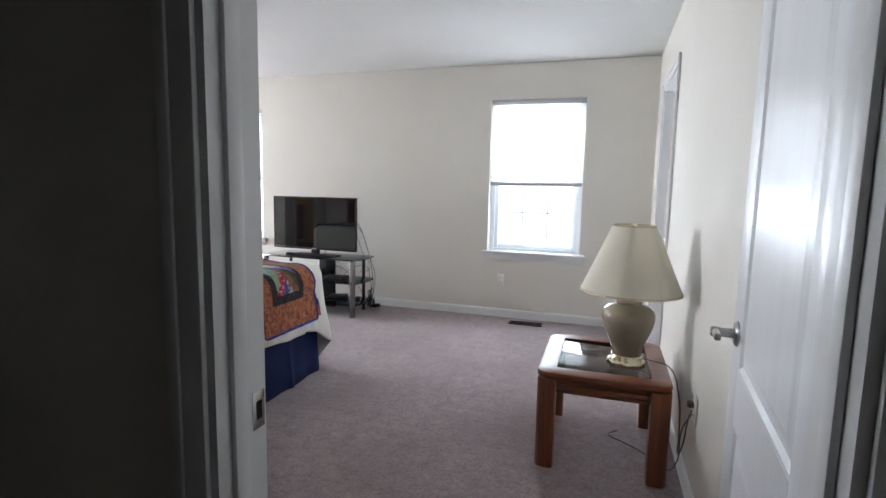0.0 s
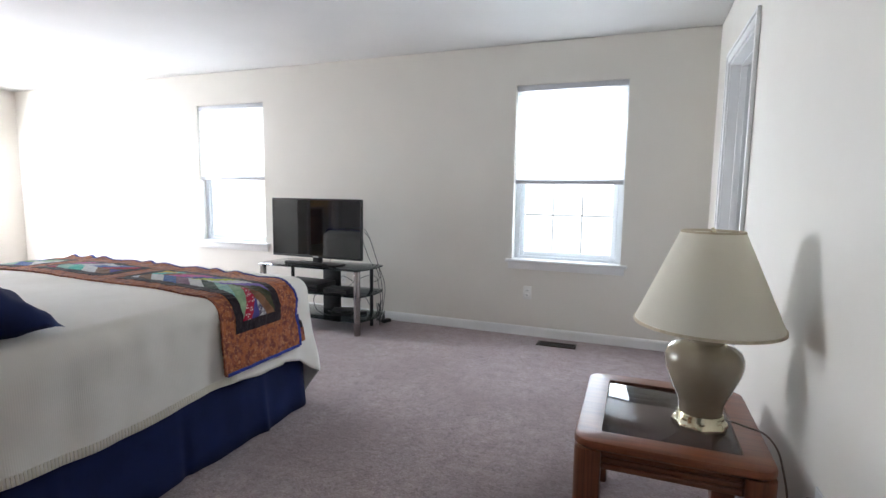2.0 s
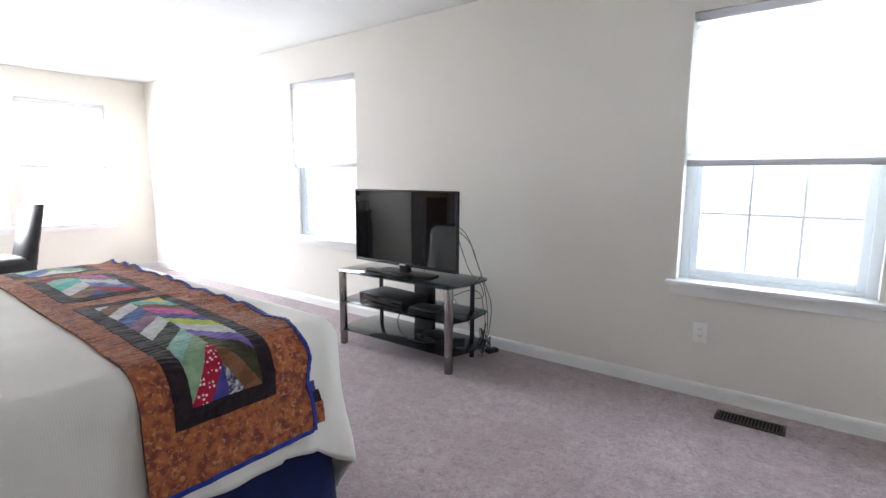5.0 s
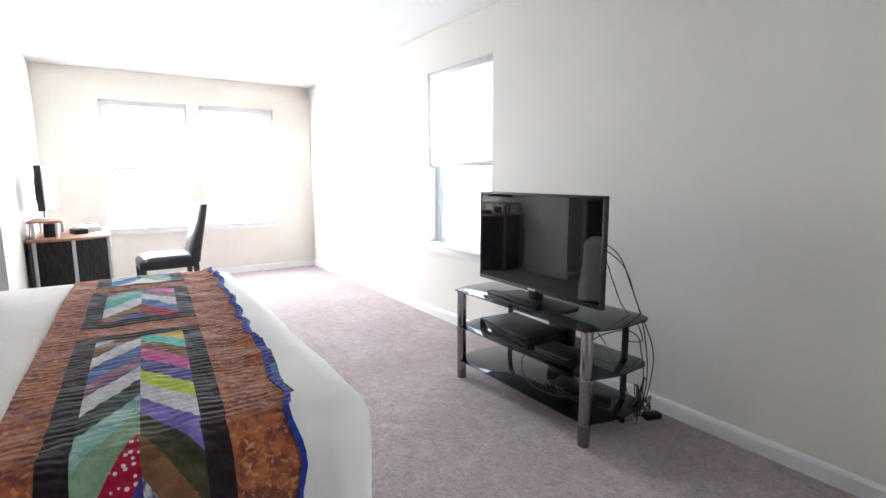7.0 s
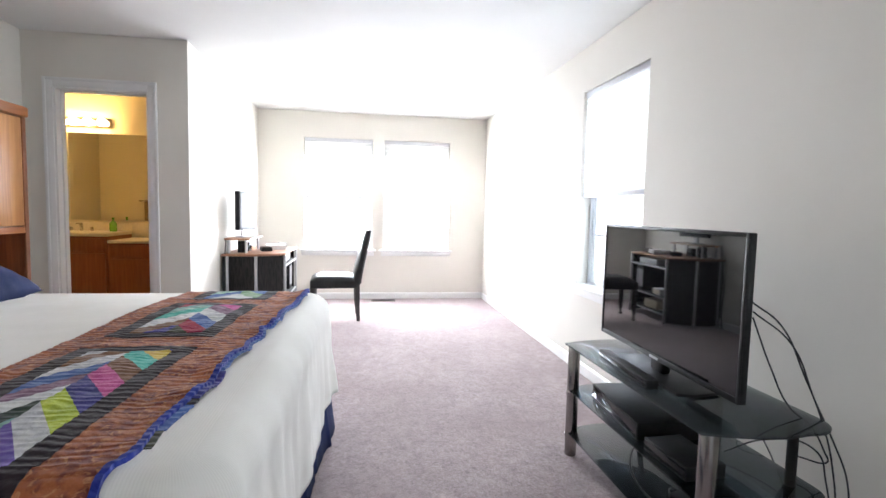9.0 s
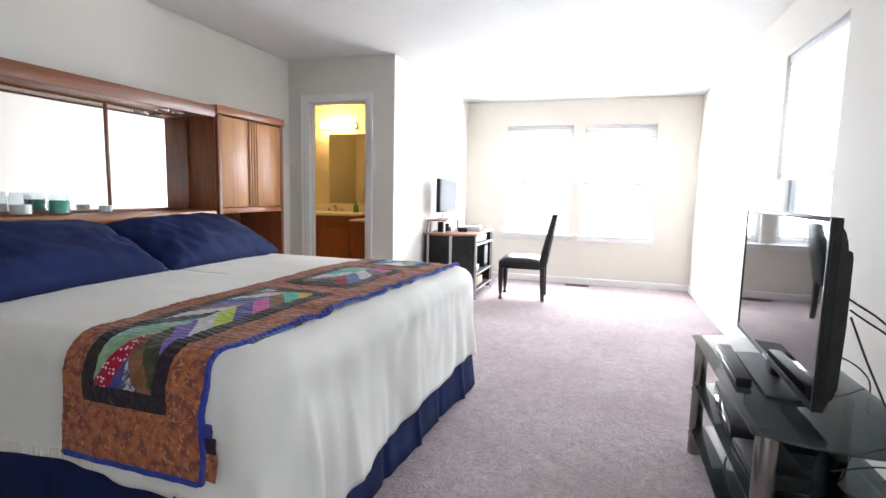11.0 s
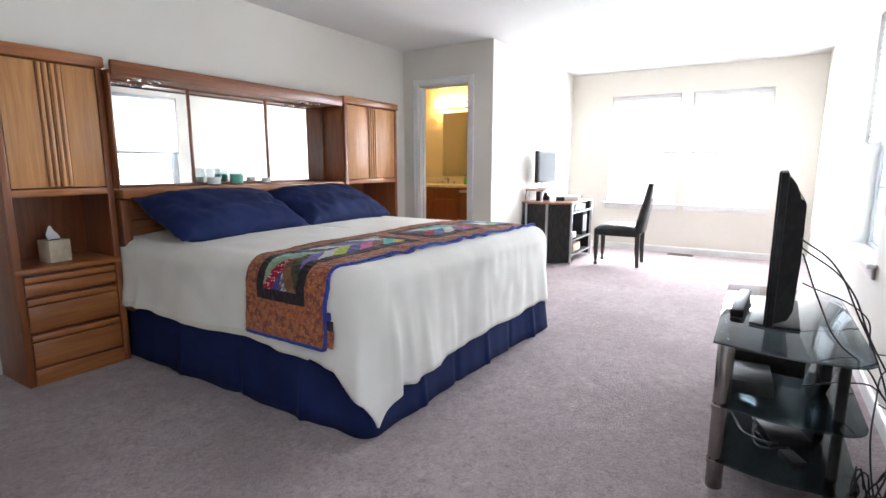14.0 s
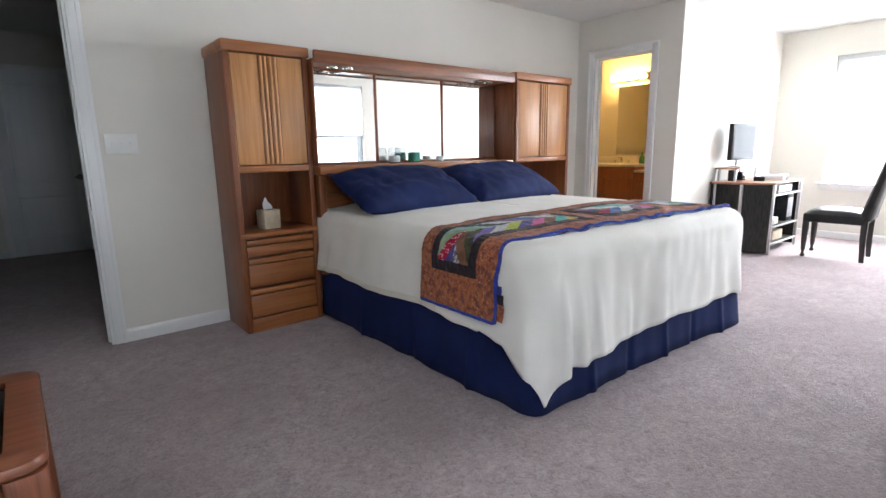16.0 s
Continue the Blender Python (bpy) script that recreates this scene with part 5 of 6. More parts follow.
def make_lamp():
    root = thing("table_lamp", (LX, LY, TZ))
    tagged(root, "taupe ceramic ginger-jar table lamp with cream cone shade", "lamp")
    bm = bmesh.new()
    n = 64
    rings = []
    for r, z in ((0.083, 0.0), (0.085, 0.010), (0.081, 0.018), (0.074, 0.024), (0.0725, 0.040), (0.069, 0.046), (0.0, 0.046)):
        ring = []
        for i in range(n):
            a = 2 * math.pi * i / n
            rr = r * (1 + (0.035 * math.cos(8 * a) if r > 0.075 else 0))
            ring.append(bm.verts.new((rr * math.cos(a), rr * math.sin(a), z)))
        rings.append(ring)
    for a, b in zip(rings, rings[1:]):
        for i in range(n):
            bm.faces.new((a[i], a[(i + 1) % n], b[(i + 1) % n], b[i]))
    bmesh.ops.remove_doubles(bm, verts=bm.verts, dist=1e-5)
    under(root, mesh_object("brass_foot", bm, M_BRASS, 45))
    prof = [(0, 0.046), (0.066, 0.046), (0.069, 0.055), (0.070, 0.075), (0.080, 0.105), (0.098, 0.145), (0.114, 0.185), (0.121, 0.215), (0.120, 0.240), (0.110, 0.262),
            (0.090, 0.276), (0.066, 0.283), (0.056, 0.287), (0.058, 0.291), (0.060, 0.298), (0.058, 0.305), (0.054, 0.308), (0.056, 0.313), (0.055, 0.322), (0.045, 0.328), (0.0, 0.328)]
    bm = bmesh.new()
    add_lathe(bm, prof, n=56)
    under(root, mesh_object("vase", bm, M_CERAMIC, 50))
    bm = bmesh.new()
    add_lathe(bm, [(0, 0.328), (0.012, 0.328), (0.012, 0.40), (0.016, 0.402), (0.016, 0.45), (0, 0.45)], n=20)
    add_lathe(bm, [(0, 0.64), (0.006, 0.64), (0.010, 0.652), (0.006, 0.664), (0, 0.668)], n=16)
    under(root, mesh_object("socket", bm, M_BRASS, 40))
    zb, zt, rb, rt = 0.345, 0.655, 0.226, 0.094
    bm = bmesh.new()
    add_lathe(bm, [(rb, zb), (rt, zt), (rt - 0.002, zt), (rb - 0.002, zb), (rb, zb)], n=72)
    under(root, mesh_object("shade", bm, M_SHADE, 30))
    bm = bmesh.new()
    add_lathe(bm, [(rb + 0.001, zb - 0.001), (rb + 0.0005, zb + 0.008), (rb - 0.004, zb + 0.008), (rb - 0.004, zb - 0.001), (rb + 0.001, zb - 0.001)], n=72)
    add_lathe(bm, [(rt + 0.0025, zt - 0.007), (rt + 0.0012, zt + 0.001), (rt - 0.004, zt + 0.001), (rt - 0.004, zt - 0.007), (rt + 0.0025, zt - 0.007)], n=72)
    add_box(bm, -0.09, 0.09, -0.001, 0.001, 0.636, 0.638)
    under(root, mesh_object("shade_trim", bm, M_SHADETRIM, 40))
    under(root, tube("harp", [(0.014, 0, 0.43), (0.055, 0, 0.50), (0.050, 0, 0.59), (0, 0, 0.64), (-0.050, 0, 0.59), (-0.055, 0, 0.50), (-0.014, 0, 0.43)], 0.002, M_BRASS))


M_SHADETRIM = material("shade_trim", (0.62, 0.54, 0.4, 1), 0.8, color2=(0.55, 0.47, 0.34, 1), scale=30)
make_lamp()
M_CORD = material("brown_cord", (0.16, 0.12, 0.09, 1), 0.5)
tagged(tube("lamp_cord", [(LX + 0.08, LY - 0.01, TZ + 0.03), (0.83, 4.52, TZ + 0.035), (0.895, 4.46, TZ + 0.03), (0.925, 4.40, 0.40), (0.935, 4.36, 0.22), (0.925, 4.30, 0.17), (0.935, 4.25, 0.24), (0.945, 4.23, 0.36), (0.955, 4.23, 0.395)], 0.003, M_CORD), "thin brown lamp cord running to the wall outlet", "cord")
tagged(tube("spare_cord", [(0.955, 4.235, 0.375), (0.93, 4.26, 0.30), (0.93, 4.33, 0.12), (0.90, 4.45, 0.012), (0.80, 4.60, 0.008), (0.72, 4.66, 0.01), (0.66, 4.72, 0.008), (0.70, 4.78, 0.008)], 0.003, M_CORD), "brown cord lying on the carpet under the table", "cord")


# ---------------- plates, registers, ceiling light ----------------
def wall_plate(name, label, category, place, rz, w=0.072, h=0.115, kind_="outlet", gangs=1):
    """Front faces local -y."""
    root = thing(name, place, rz)
    tagged(root, label, category, "wall plates")
    W = w + 0.046 * (gangs - 1)
    bm = bmesh.new()
    add_box(bm, -W / 2, W / 2, -0.006, 0.0, -h / 2, h / 2, 0.003)
    under(root, mesh_object("plate", bm, M_PLASTIC, 35))
    for g in range(gangs):
        cx = (g - (gangs - 1) / 2) * 0.046
        bm = bmesh.new()
        if kind_ == "outlet":
            for s in (-1, 1):
                add_box(bm, cx - 0.017, cx + 0.017, -0.009, -0.0055, s * 0.020 - 0.014, s * 0.020 + 0.014, 0.003)
            under(root, mesh_object("socket", bm, M_PLASTIC, 35))
            # dark slips on the socket face stand for shade in the prong openings
            bm = bmesh.new()
            for s in (-1, 1):
                for e in (-1, 1):
                    add_box(bm, cx + e * 0.006 - 0.001, cx + e * 0.006 + 0.001, -0.0095, -0.0085, s * 0.020 - 0.004, s * 0.020 + 0.005)
            under(root, mesh_object("slot_shades", bm, M_HOLESHADE))
        else:
            add_box(bm, cx - 0.005, cx + 0.005, -0.018, -0.0055, -0.004, 0.012, 0.002)
            under(root, mesh_object("toggle", bm, M_PLASTIC, 35))
    return root


wall_plate("wall_outlet", "white plastic wall outlet with plugged lamp cord", "outlet", (EAST - 0.001, 4.235, 0.395), -90)
wall_plate("wall_outlet", "white plastic wall outlet under the window", "outlet", (-0.375, NORTH - 0.001, 0.375), 0)
wall_plate("wall_outlet", "white plastic wall outlet behind the stand", "outlet", (-2.21, NORTH - 0.001, 0.37), 0)
wall_plate("cable_outlet", "white plastic cable outlet behind the stand", "outlet", (-2.41, NORTH - 0.001, 0.38), 0)
wall_plate("light_switch", "white three-gang light switch beside the door", "switch", (-0.19, SOUTH + 0.001, 1.185), 180, kind_="switch", gangs=3)
wall_plate("light_switch", "white single light switch on the alcove wall", "switch", (-4.72, DESKY + 0.001, 1.27), 180, kind_="switch")
for zz, yy in ((0.405, 4.235),):
    ob = box("plug", EAST - 0.034, EAST - 0.010, yy - 0.012, yy + 0.012, zz, zz + 0.026, M_CORD, 0.004)
    tagged(ob, "brown plug of the lamp cord in the outlet", "plug")


def register(x, y, along):
    root = thing("floor_register", (x, y, 0), 0 if along == "x" else 90)
    tagged(root, "brown metal floor register in the carpet", "floor vent", "floor registers")
    bm = bmesh.new()
    L, W = 0.155, 0.058
    add_box(bm, -L, L, -W, -W + 0.014, 0.0, 0.008, 0.002)
    add_box(bm, -L, L, W - 0.014, W, 0.0, 0.008, 0.002)
    add_box(bm, -L, -L + 0.014, -W + 0.014, W - 0.014, 0.0, 0.008, 0.002)
    add_box(bm, L - 0.014, L, -W + 0.014, W - 0.014, 0.0, 0.008, 0.002)
    under(root, mesh_object("rim", bm, M_BROWNMETAL, 35))
    for k in range(18):
        xx = -L + 0.022 + k * (2 * L - 0.044) / 17
        bm = bmesh.new()
        add_box(bm, xx - 0.0022, xx + 0.0022, -W + 0.014, W - 0.014, 0.001, 0.006)
        under(root, mesh_object("slat", bm, M_BROWNMETAL))
    # thin dark sheet under the slats, coloured as the shade below them
    bm = bmesh.new()
    add_box(bm, -L + 0.014, L - 0.014, -W + 0.014, W - 0.014, 0.0, 0.0012)
    under(root, mesh_object("duct_shade", bm, M_HOLESHADE))


register(-0.085, 6.765, "x")
register(-6.975, 5.585, "y")


def make_ceiling_light():
    root = thing("ceiling_light", (-1.84, 4.93, CEIL))
    tagged(root, "flush glass dome ceiling light with metal finial", "ceiling light")
    bm = bmesh.new()
    add_lathe(bm, [(0.0, 0.0), (0.115, 0.0), (0.115, -0.015), (0.10, -0.02), (0.0, -0.02)], n=40)
    under(root, mesh_object("pan", bm, M_CHROME, 40))
    bm = bmesh.new()
    add_lathe(bm, [(0.15, -0.018), (0.152, -0.022), (0.135, -0.045), (0.10, -0.066), (0.05, -0.080), (0.0, -0.083)], n=48)
    under(root, mesh_object("dome", bm, M_DOME, 60))
    bm = bmesh.new()
    add_lathe(bm, [(0.0, -0.080), (0.016, -0.083), (0.014, -0.090), (0.009, -0.094), (0.010, -0.100), (0.004, -0.108), (0.0, -0.111)], n=20)
    under(root, mesh_object("finial", bm, M_CHROME, 40))


M_DOME = translucent("frosted_glass", (0.8, 0.8, 0.78, 1), 0.5)
make_ceiling_light()


# ---------------- doors ----------------
M_NICKEL = material("brushed_nickel", (0.33, 0.32, 0.31, 1), 0.32, 1.0, color2=(0.27, 0.26, 0.25, 1), scale=40)


def panel_door(name, w, h, label, knob=True, knob_z=0.885, both=True):
    """A two-panel door leaf: hinge edge at local x 0, it reaches to x = w; faces at y 0 and y = -0.035."""
    root = new(name)
    tagged(root, label, "door", kind="")
    t = 0.035
    st, rail_b, lock0, lock1, rail_t = 0.105, 0.20, 0.66, 0.80, 0.115
    bm = bmesh.new()
    add_box(bm, 0, st, -t, 0, 0, h, 0.002)
    add_box(bm, w - st, w, -t, 0, 0, h, 0.002)
    for a, b in ((0, rail_b), (lock0, lock1), (h - rail_t, h)):
        add_box(bm, st, w - st, -t + 0.0002, -0.0002, a, b)
    under(root, mesh_object("frame", bm, M_DOOR, 35))
    for a, b in ((rail_b, lock0), (lock1, h - rail_t)):
        for face, s in ((0.0, -1), (-t, 1)):
            bm = bmesh.new()
            # sloping moulding round a raised field
            rings = []
            for ins, dep in ((0.0, 0.0005), (0.006, 0.002), (0.014, 0.010), (0.024, 0.010), (0.050, 0.003), (0.056, 0.003)):
                y = face + s * dep
                rings.append([bm.verts.new(p) for p in ((st + ins, y, a + ins), (w - st - ins, y, a + ins), (w - st - ins, y, b - ins), (st + ins, y, b - ins))])
            for p, q in zip(rings, rings[1:]):
                for k in range(4):
                    bm.faces.new((p[k], p[(k + 1) % 4], q[(k + 1) % 4], q[k]))
            bm.faces.new(rings[-1])
            bmesh.ops.recalc_face_normals(bm, faces=bm.faces)
            under(root, mesh_object("panel", bm, M_DOOR, 25))
    if knob:
        for s, y0 in ((1, 0.0), (-1, -t))[:2 if both else 1]:
            bm = bmesh.new()
            prof = [(0, 0), (0.033, 0), (0.033, 0.004), (0.027, 0.009), (0.013, 0.011), (0.012, 0.040), (0.014, 0.044), (0.014, 0.060), (0.010, 0.064), (0, 0.064)]
            add_lathe(bm, prof, n=36, m=Matrix.Translation((w - 0.065, y0, knob_z)) @ Matrix.Rotation(radians(-90 * s), 4, "X"))
            ya, yb = sorted((y0 + s * 0.044, y0 + s * 0.060))
            add_box(bm, w - 0.125, w - 0.06, ya, yb, knob_z - 0.010, knob_z + 0.010, 0.005)
            under(root, mesh_object("lever_handle", bm, M_NICKEL, 40))
        bm = bmesh.new()
        add_box(bm, w, w + 0.0015, -t / 2 - 0.012, -t / 2 + 0.012, knob_z - 0.028, knob_z + 0.028)
        under(root, mesh_object("latch_plate", bm, M_CHROME))
    return root


leaf = panel_door("door_leaf", 0.745, 2.02, "open white two-panel bedroom door with satin nickel lever handle", both=False)
leaf.matrix_world = pose(0.868, SOUTH + 0.012, 0.012, 0, 0, 85.2) @ pose(0, 0, 0)
tagged(leaf, kind="thing")
closet = panel_door("closet_door", CL1 - CL0 - 0.046, 2.015, "closed white panel closet door")
closet.matrix_world = pose(EAST + 0.112, CL0 + 0.023, 0.010, 0, 0, 90)
hall = panel_door("hall_door", 0.76, 2.02, "closed white panel door across the landing", knob_z=0.86)
hall.matrix_world = pose(-0.32 + 0.76, HALLS + 0.004, 0.010, 0, 0, 180)

bm = bmesh.new()
for a, b in ((-0.32 - 0.062, -0.322), (0.442, 0.442 + 0.062)):
    add_box(bm, a, b, HALLS + 0.001, HALLS + 0.022, 0.0, 2.095, 0.004)
add_box(bm, -0.322, 0.442, HALLS + 0.001, HALLS + 0.022, 2.033, 2.095, 0.004)
tagged(mesh_object("trim", bm, M_TRIM, 35), "white painted casing round the landing door", "trim", kind="structure")

bm = bmesh.new()
add_box(bm, DOOR0 + 0.0185, DOOR0 + 0.0205, SOUTH - 0.036, SOUTH - 0.004, 0.812, 0.882, 0.0006)
strike = mesh_object("strike_plate", bm, M_CHROME, 35)
tagged(strike, "small nickel strike plate on the door jamb", "strike plate")
# flat dark plate laid on the strike, standing for the shaded latch opening
bm = bmesh.new()
add_box(bm, DOOR0 + 0.0206, DOOR0 + 0.0210, SOUTH - 0.027, SOUTH - 0.012, 0.830, 0.864)
latch_shade = mesh_object("latch_hole_shade", bm, M_HOLESHADE)
latch_shade.parent = strike


# ---------------- computer corner ----------------
DX0, DX1, DY0, DY1, DZ = -6.38, -5.37, DESKY + 0.016, 4.555, 0.745


def make_desk():
    root = thing("computer_desk")
    tagged(root, "black laminate computer desk with silver posts and wood-tone top", "desk")

    def part(nm, boxes, mat, bev=0.002):
        bm = bmesh.new()
        for b in boxes:
            add_box(bm, *b, bev)
        return under(root, mesh_object(nm, bm, mat, 35))
    out = [(DX1 + 0.02, DY0), (DX1 + 0.02, 4.24), (DX1 + 0.015, 4.31)]
    for i in range(1, 9):
        f = i / 8
        out.append((DX1 + 0.015 - 0.20 * f, 4.31 + 0.25 * math.sin(f * math.pi / 2)))
    out += [(DX0, DY1 + 0.005), (DX0, DY0)]
    bm = bmesh.new()
    add_prism(bm, out, DZ - 0.022, DZ, 0.004)
    under(root, mesh_object("top", bm, M_DESKTOP, 35))
    part("side_panel", [(DX1 - 0.015, DX1, DY0 + 0.06, 4.30, 0.02, DZ - 0.023)], M_DESK)
    bm = bmesh.new()
    add_prism(bm, [(DX1 - 0.002, 4.303), (DX1 - 0.175, 4.545), (DX1 - 0.187, 4.536), (DX1 - 0.014, 4.295)], 0.02, DZ - 0.023)
    under(root, mesh_object("side_panel", bm, M_DESK, 35))
    for x, y in ((DX1 - 0.004, 4.305), (DX1 - 0.18, 4.546), (DX0 + 0.012, 4.546), (DX1 - 0.005, DY0 + 0.05)):
        bm = bmesh.new()
        add_box(bm, x - 0.013, x + 0.013, y - 0.013, y + 0.013, 0.0, DZ - 0.023, 0.005)
        under(root, mesh_object("post", bm, M_SILVER, 40))
    for z in (0.09, 0.27, 0.60):
        part("shelf", [(DX0 + 0.025, DX1 - 0.195, DY0 + 0.03, DY1 - 0.012, z, z + 0.018)], M_DESK)
        part("shelf_edge", [(DX0 + 0.026, DX1 - 0.195, DY1 - 0.0115, DY1 - 0.002, z, z + 0.019)], M_SILVER)
    part("back_panel", [(DX0, DX1 - 0.02, DY0, DY0 + 0.014, 0.10, DZ - 0.023)], M_DESK)
    part("side_panel", [(DX0, DX0 + 0.014, DY0 + 0.015, DY1 - 0.03, 0.02, DZ - 0.023)], M_DESK)
    # raised shelf for the screen
    part("riser_shelf", [(-6.05, -5.42, DY0 + 0.01, 4.24, 0.872, 0.888)], M_DESKTOP, 0.004)
    for x, y in ((-5.46, 4.20), (-5.46, 4.04), (-6.01, 4.04), (-6.01, 4.20)):
        bm = bmesh.new()
        add_lathe(bm, [(0, DZ), (0.013, DZ), (0.013, 0.872), (0, 0.872)], x, y, 16)
        under(root, mesh_object("riser_post", bm, M_SILVER, 40))
    return root


make_desk()


def make_monitor():
    root = thing("monitor", (-5.715, 4.165, 0.889), 172)
    tagged(root, "small flat computer monitor on the desk riser", "monitor")
    # front faces local -y
    bm = bmesh.new()
    add_lathe(bm, [(0, 0), (0.095, 0), (0.095, 0.008), (0.03, 0.014), (0, 0.014)], 0, 0.03, 32)
    add_box(bm, -0.03, 0.03, 0.045, 0.065, 0.012, 0.20, 0.006)
    under(root, mesh_object("foot", bm, M_SILVER, 40))
    bm = bmesh.new()
    add_box(bm, -0.225, 0.225, 0.0, 0.05, 0.075, 0.455, 0.008)
    add_box(bm, -0.12, 0.12, 0.045, 0.085, 0.14, 0.36, 0.018)
    under(root, mesh_object("casing", bm, M_BLACK, 35))
    bm = bmesh.new()
    add_box(bm, -0.200, 0.200, -0.003, -0.0005, 0.103, 0.430)
    under(root, mesh_object("screen", bm, M_LCD))


M_LCD = material("matte_screen", (0.022, 0.024, 0.027, 1), 0.5, color2=(0.018, 0.020, 0.023, 1), scale=4, spec=0.11)
make_monitor()


def small_box(name, label, cat, x, y, z, w, d, h, mat, rz=0, front=None):
    root = thing(name, (x, y, z), rz)
    tagged(root, label, cat)
    bm = bmesh.new()
    add_box(bm, -w / 2, w / 2, -d / 2, d / 2, 0, h, min(0.006, h / 4))
    under(root, mesh_object("body", bm, mat, 35))
    bm = bmesh.new()
    add_box(bm, -w / 2 + 0.008, w / 2 - 0.008, d / 2 - 0.001, d / 2 + 0.002, h * 0.15, h * 0.85, 0.001)
    under(root, mesh_object("face", bm, front or M_SCREEN, 35))
    return root


small_box("speaker", "black desktop speaker under the riser", "speaker", -5.56, 4.14, DZ, 0.07, 0.08, 0.115, M_BLACK, 10, M_SCREEN)
small_box("clock", "black desk clock under the riser", "clock", -5.75, 4.15, DZ, 0.09, 0.06, 0.09, M_BLACK, -8)
small_box("desk_phone", "black desk telephone on the desk", "telephone", -5.75, 4.33, DZ, 0.15, 0.10, 0.045, M_BLACK, 20)
small_box("paper_stack", "stack of white papers on the desk", "papers", -6.02, 4.38, DZ, 0.22, 0.20, 0.05, M_SHEET, 12, M_SHEET)
small_box("mug", "small grey box on the desk", "box", -6.22, 4.42, DZ, 0.09, 0.07, 0.06, M_SILVER, 30, M_BLACK)
small_box("printer", "silver and white printer in the desk shelf", "printer", -6.05, 4.30, 0.619, 0.42, 0.40, 0.075, M_PLASTIC, 0, M_SILVER)
small_box("computer_tower", "dark computer tower with silver front", "computer", -6.22, 4.31, 0.289, 0.18, 0.40, 0.30, M_BLACK, 0, M_SILVER)
small_box("book", "pile of pale books on the low shelf", "books", -5.80, 4.40, 0.289, 0.20, 0.22, 0.07, M_SHEET, 5, M_CARD)
small_box("storage_box", "brown box on the lowest shelf", "box", -5.95, 4.36, 0.109, 0.30, 0.28, 0.10, M_CARD, 0, M_CARD)
for pts in ([(-5.40, 4.03, 0.88), (-5.36, 4.02, 0.6), (-5.33, 4.03, 0.3), (-5.35, 4.05, 0.02)], [(-5.42, 4.02, 0.74), (-5.34, 4.01, 0.5), (-5.31, 4.04, 0.2), (-5.28, 4.05, 0.01)], [(-5.34, 4.05, 0.02), (-5.28, 4.07, 0.06), (-5.26, 4.04, 0.02)]):
    tagged(tube("desk_cable", pts, 0.004, M_CABLE, res=2), "black cable hanging beside the desk", "cable", "cables beside the desk")


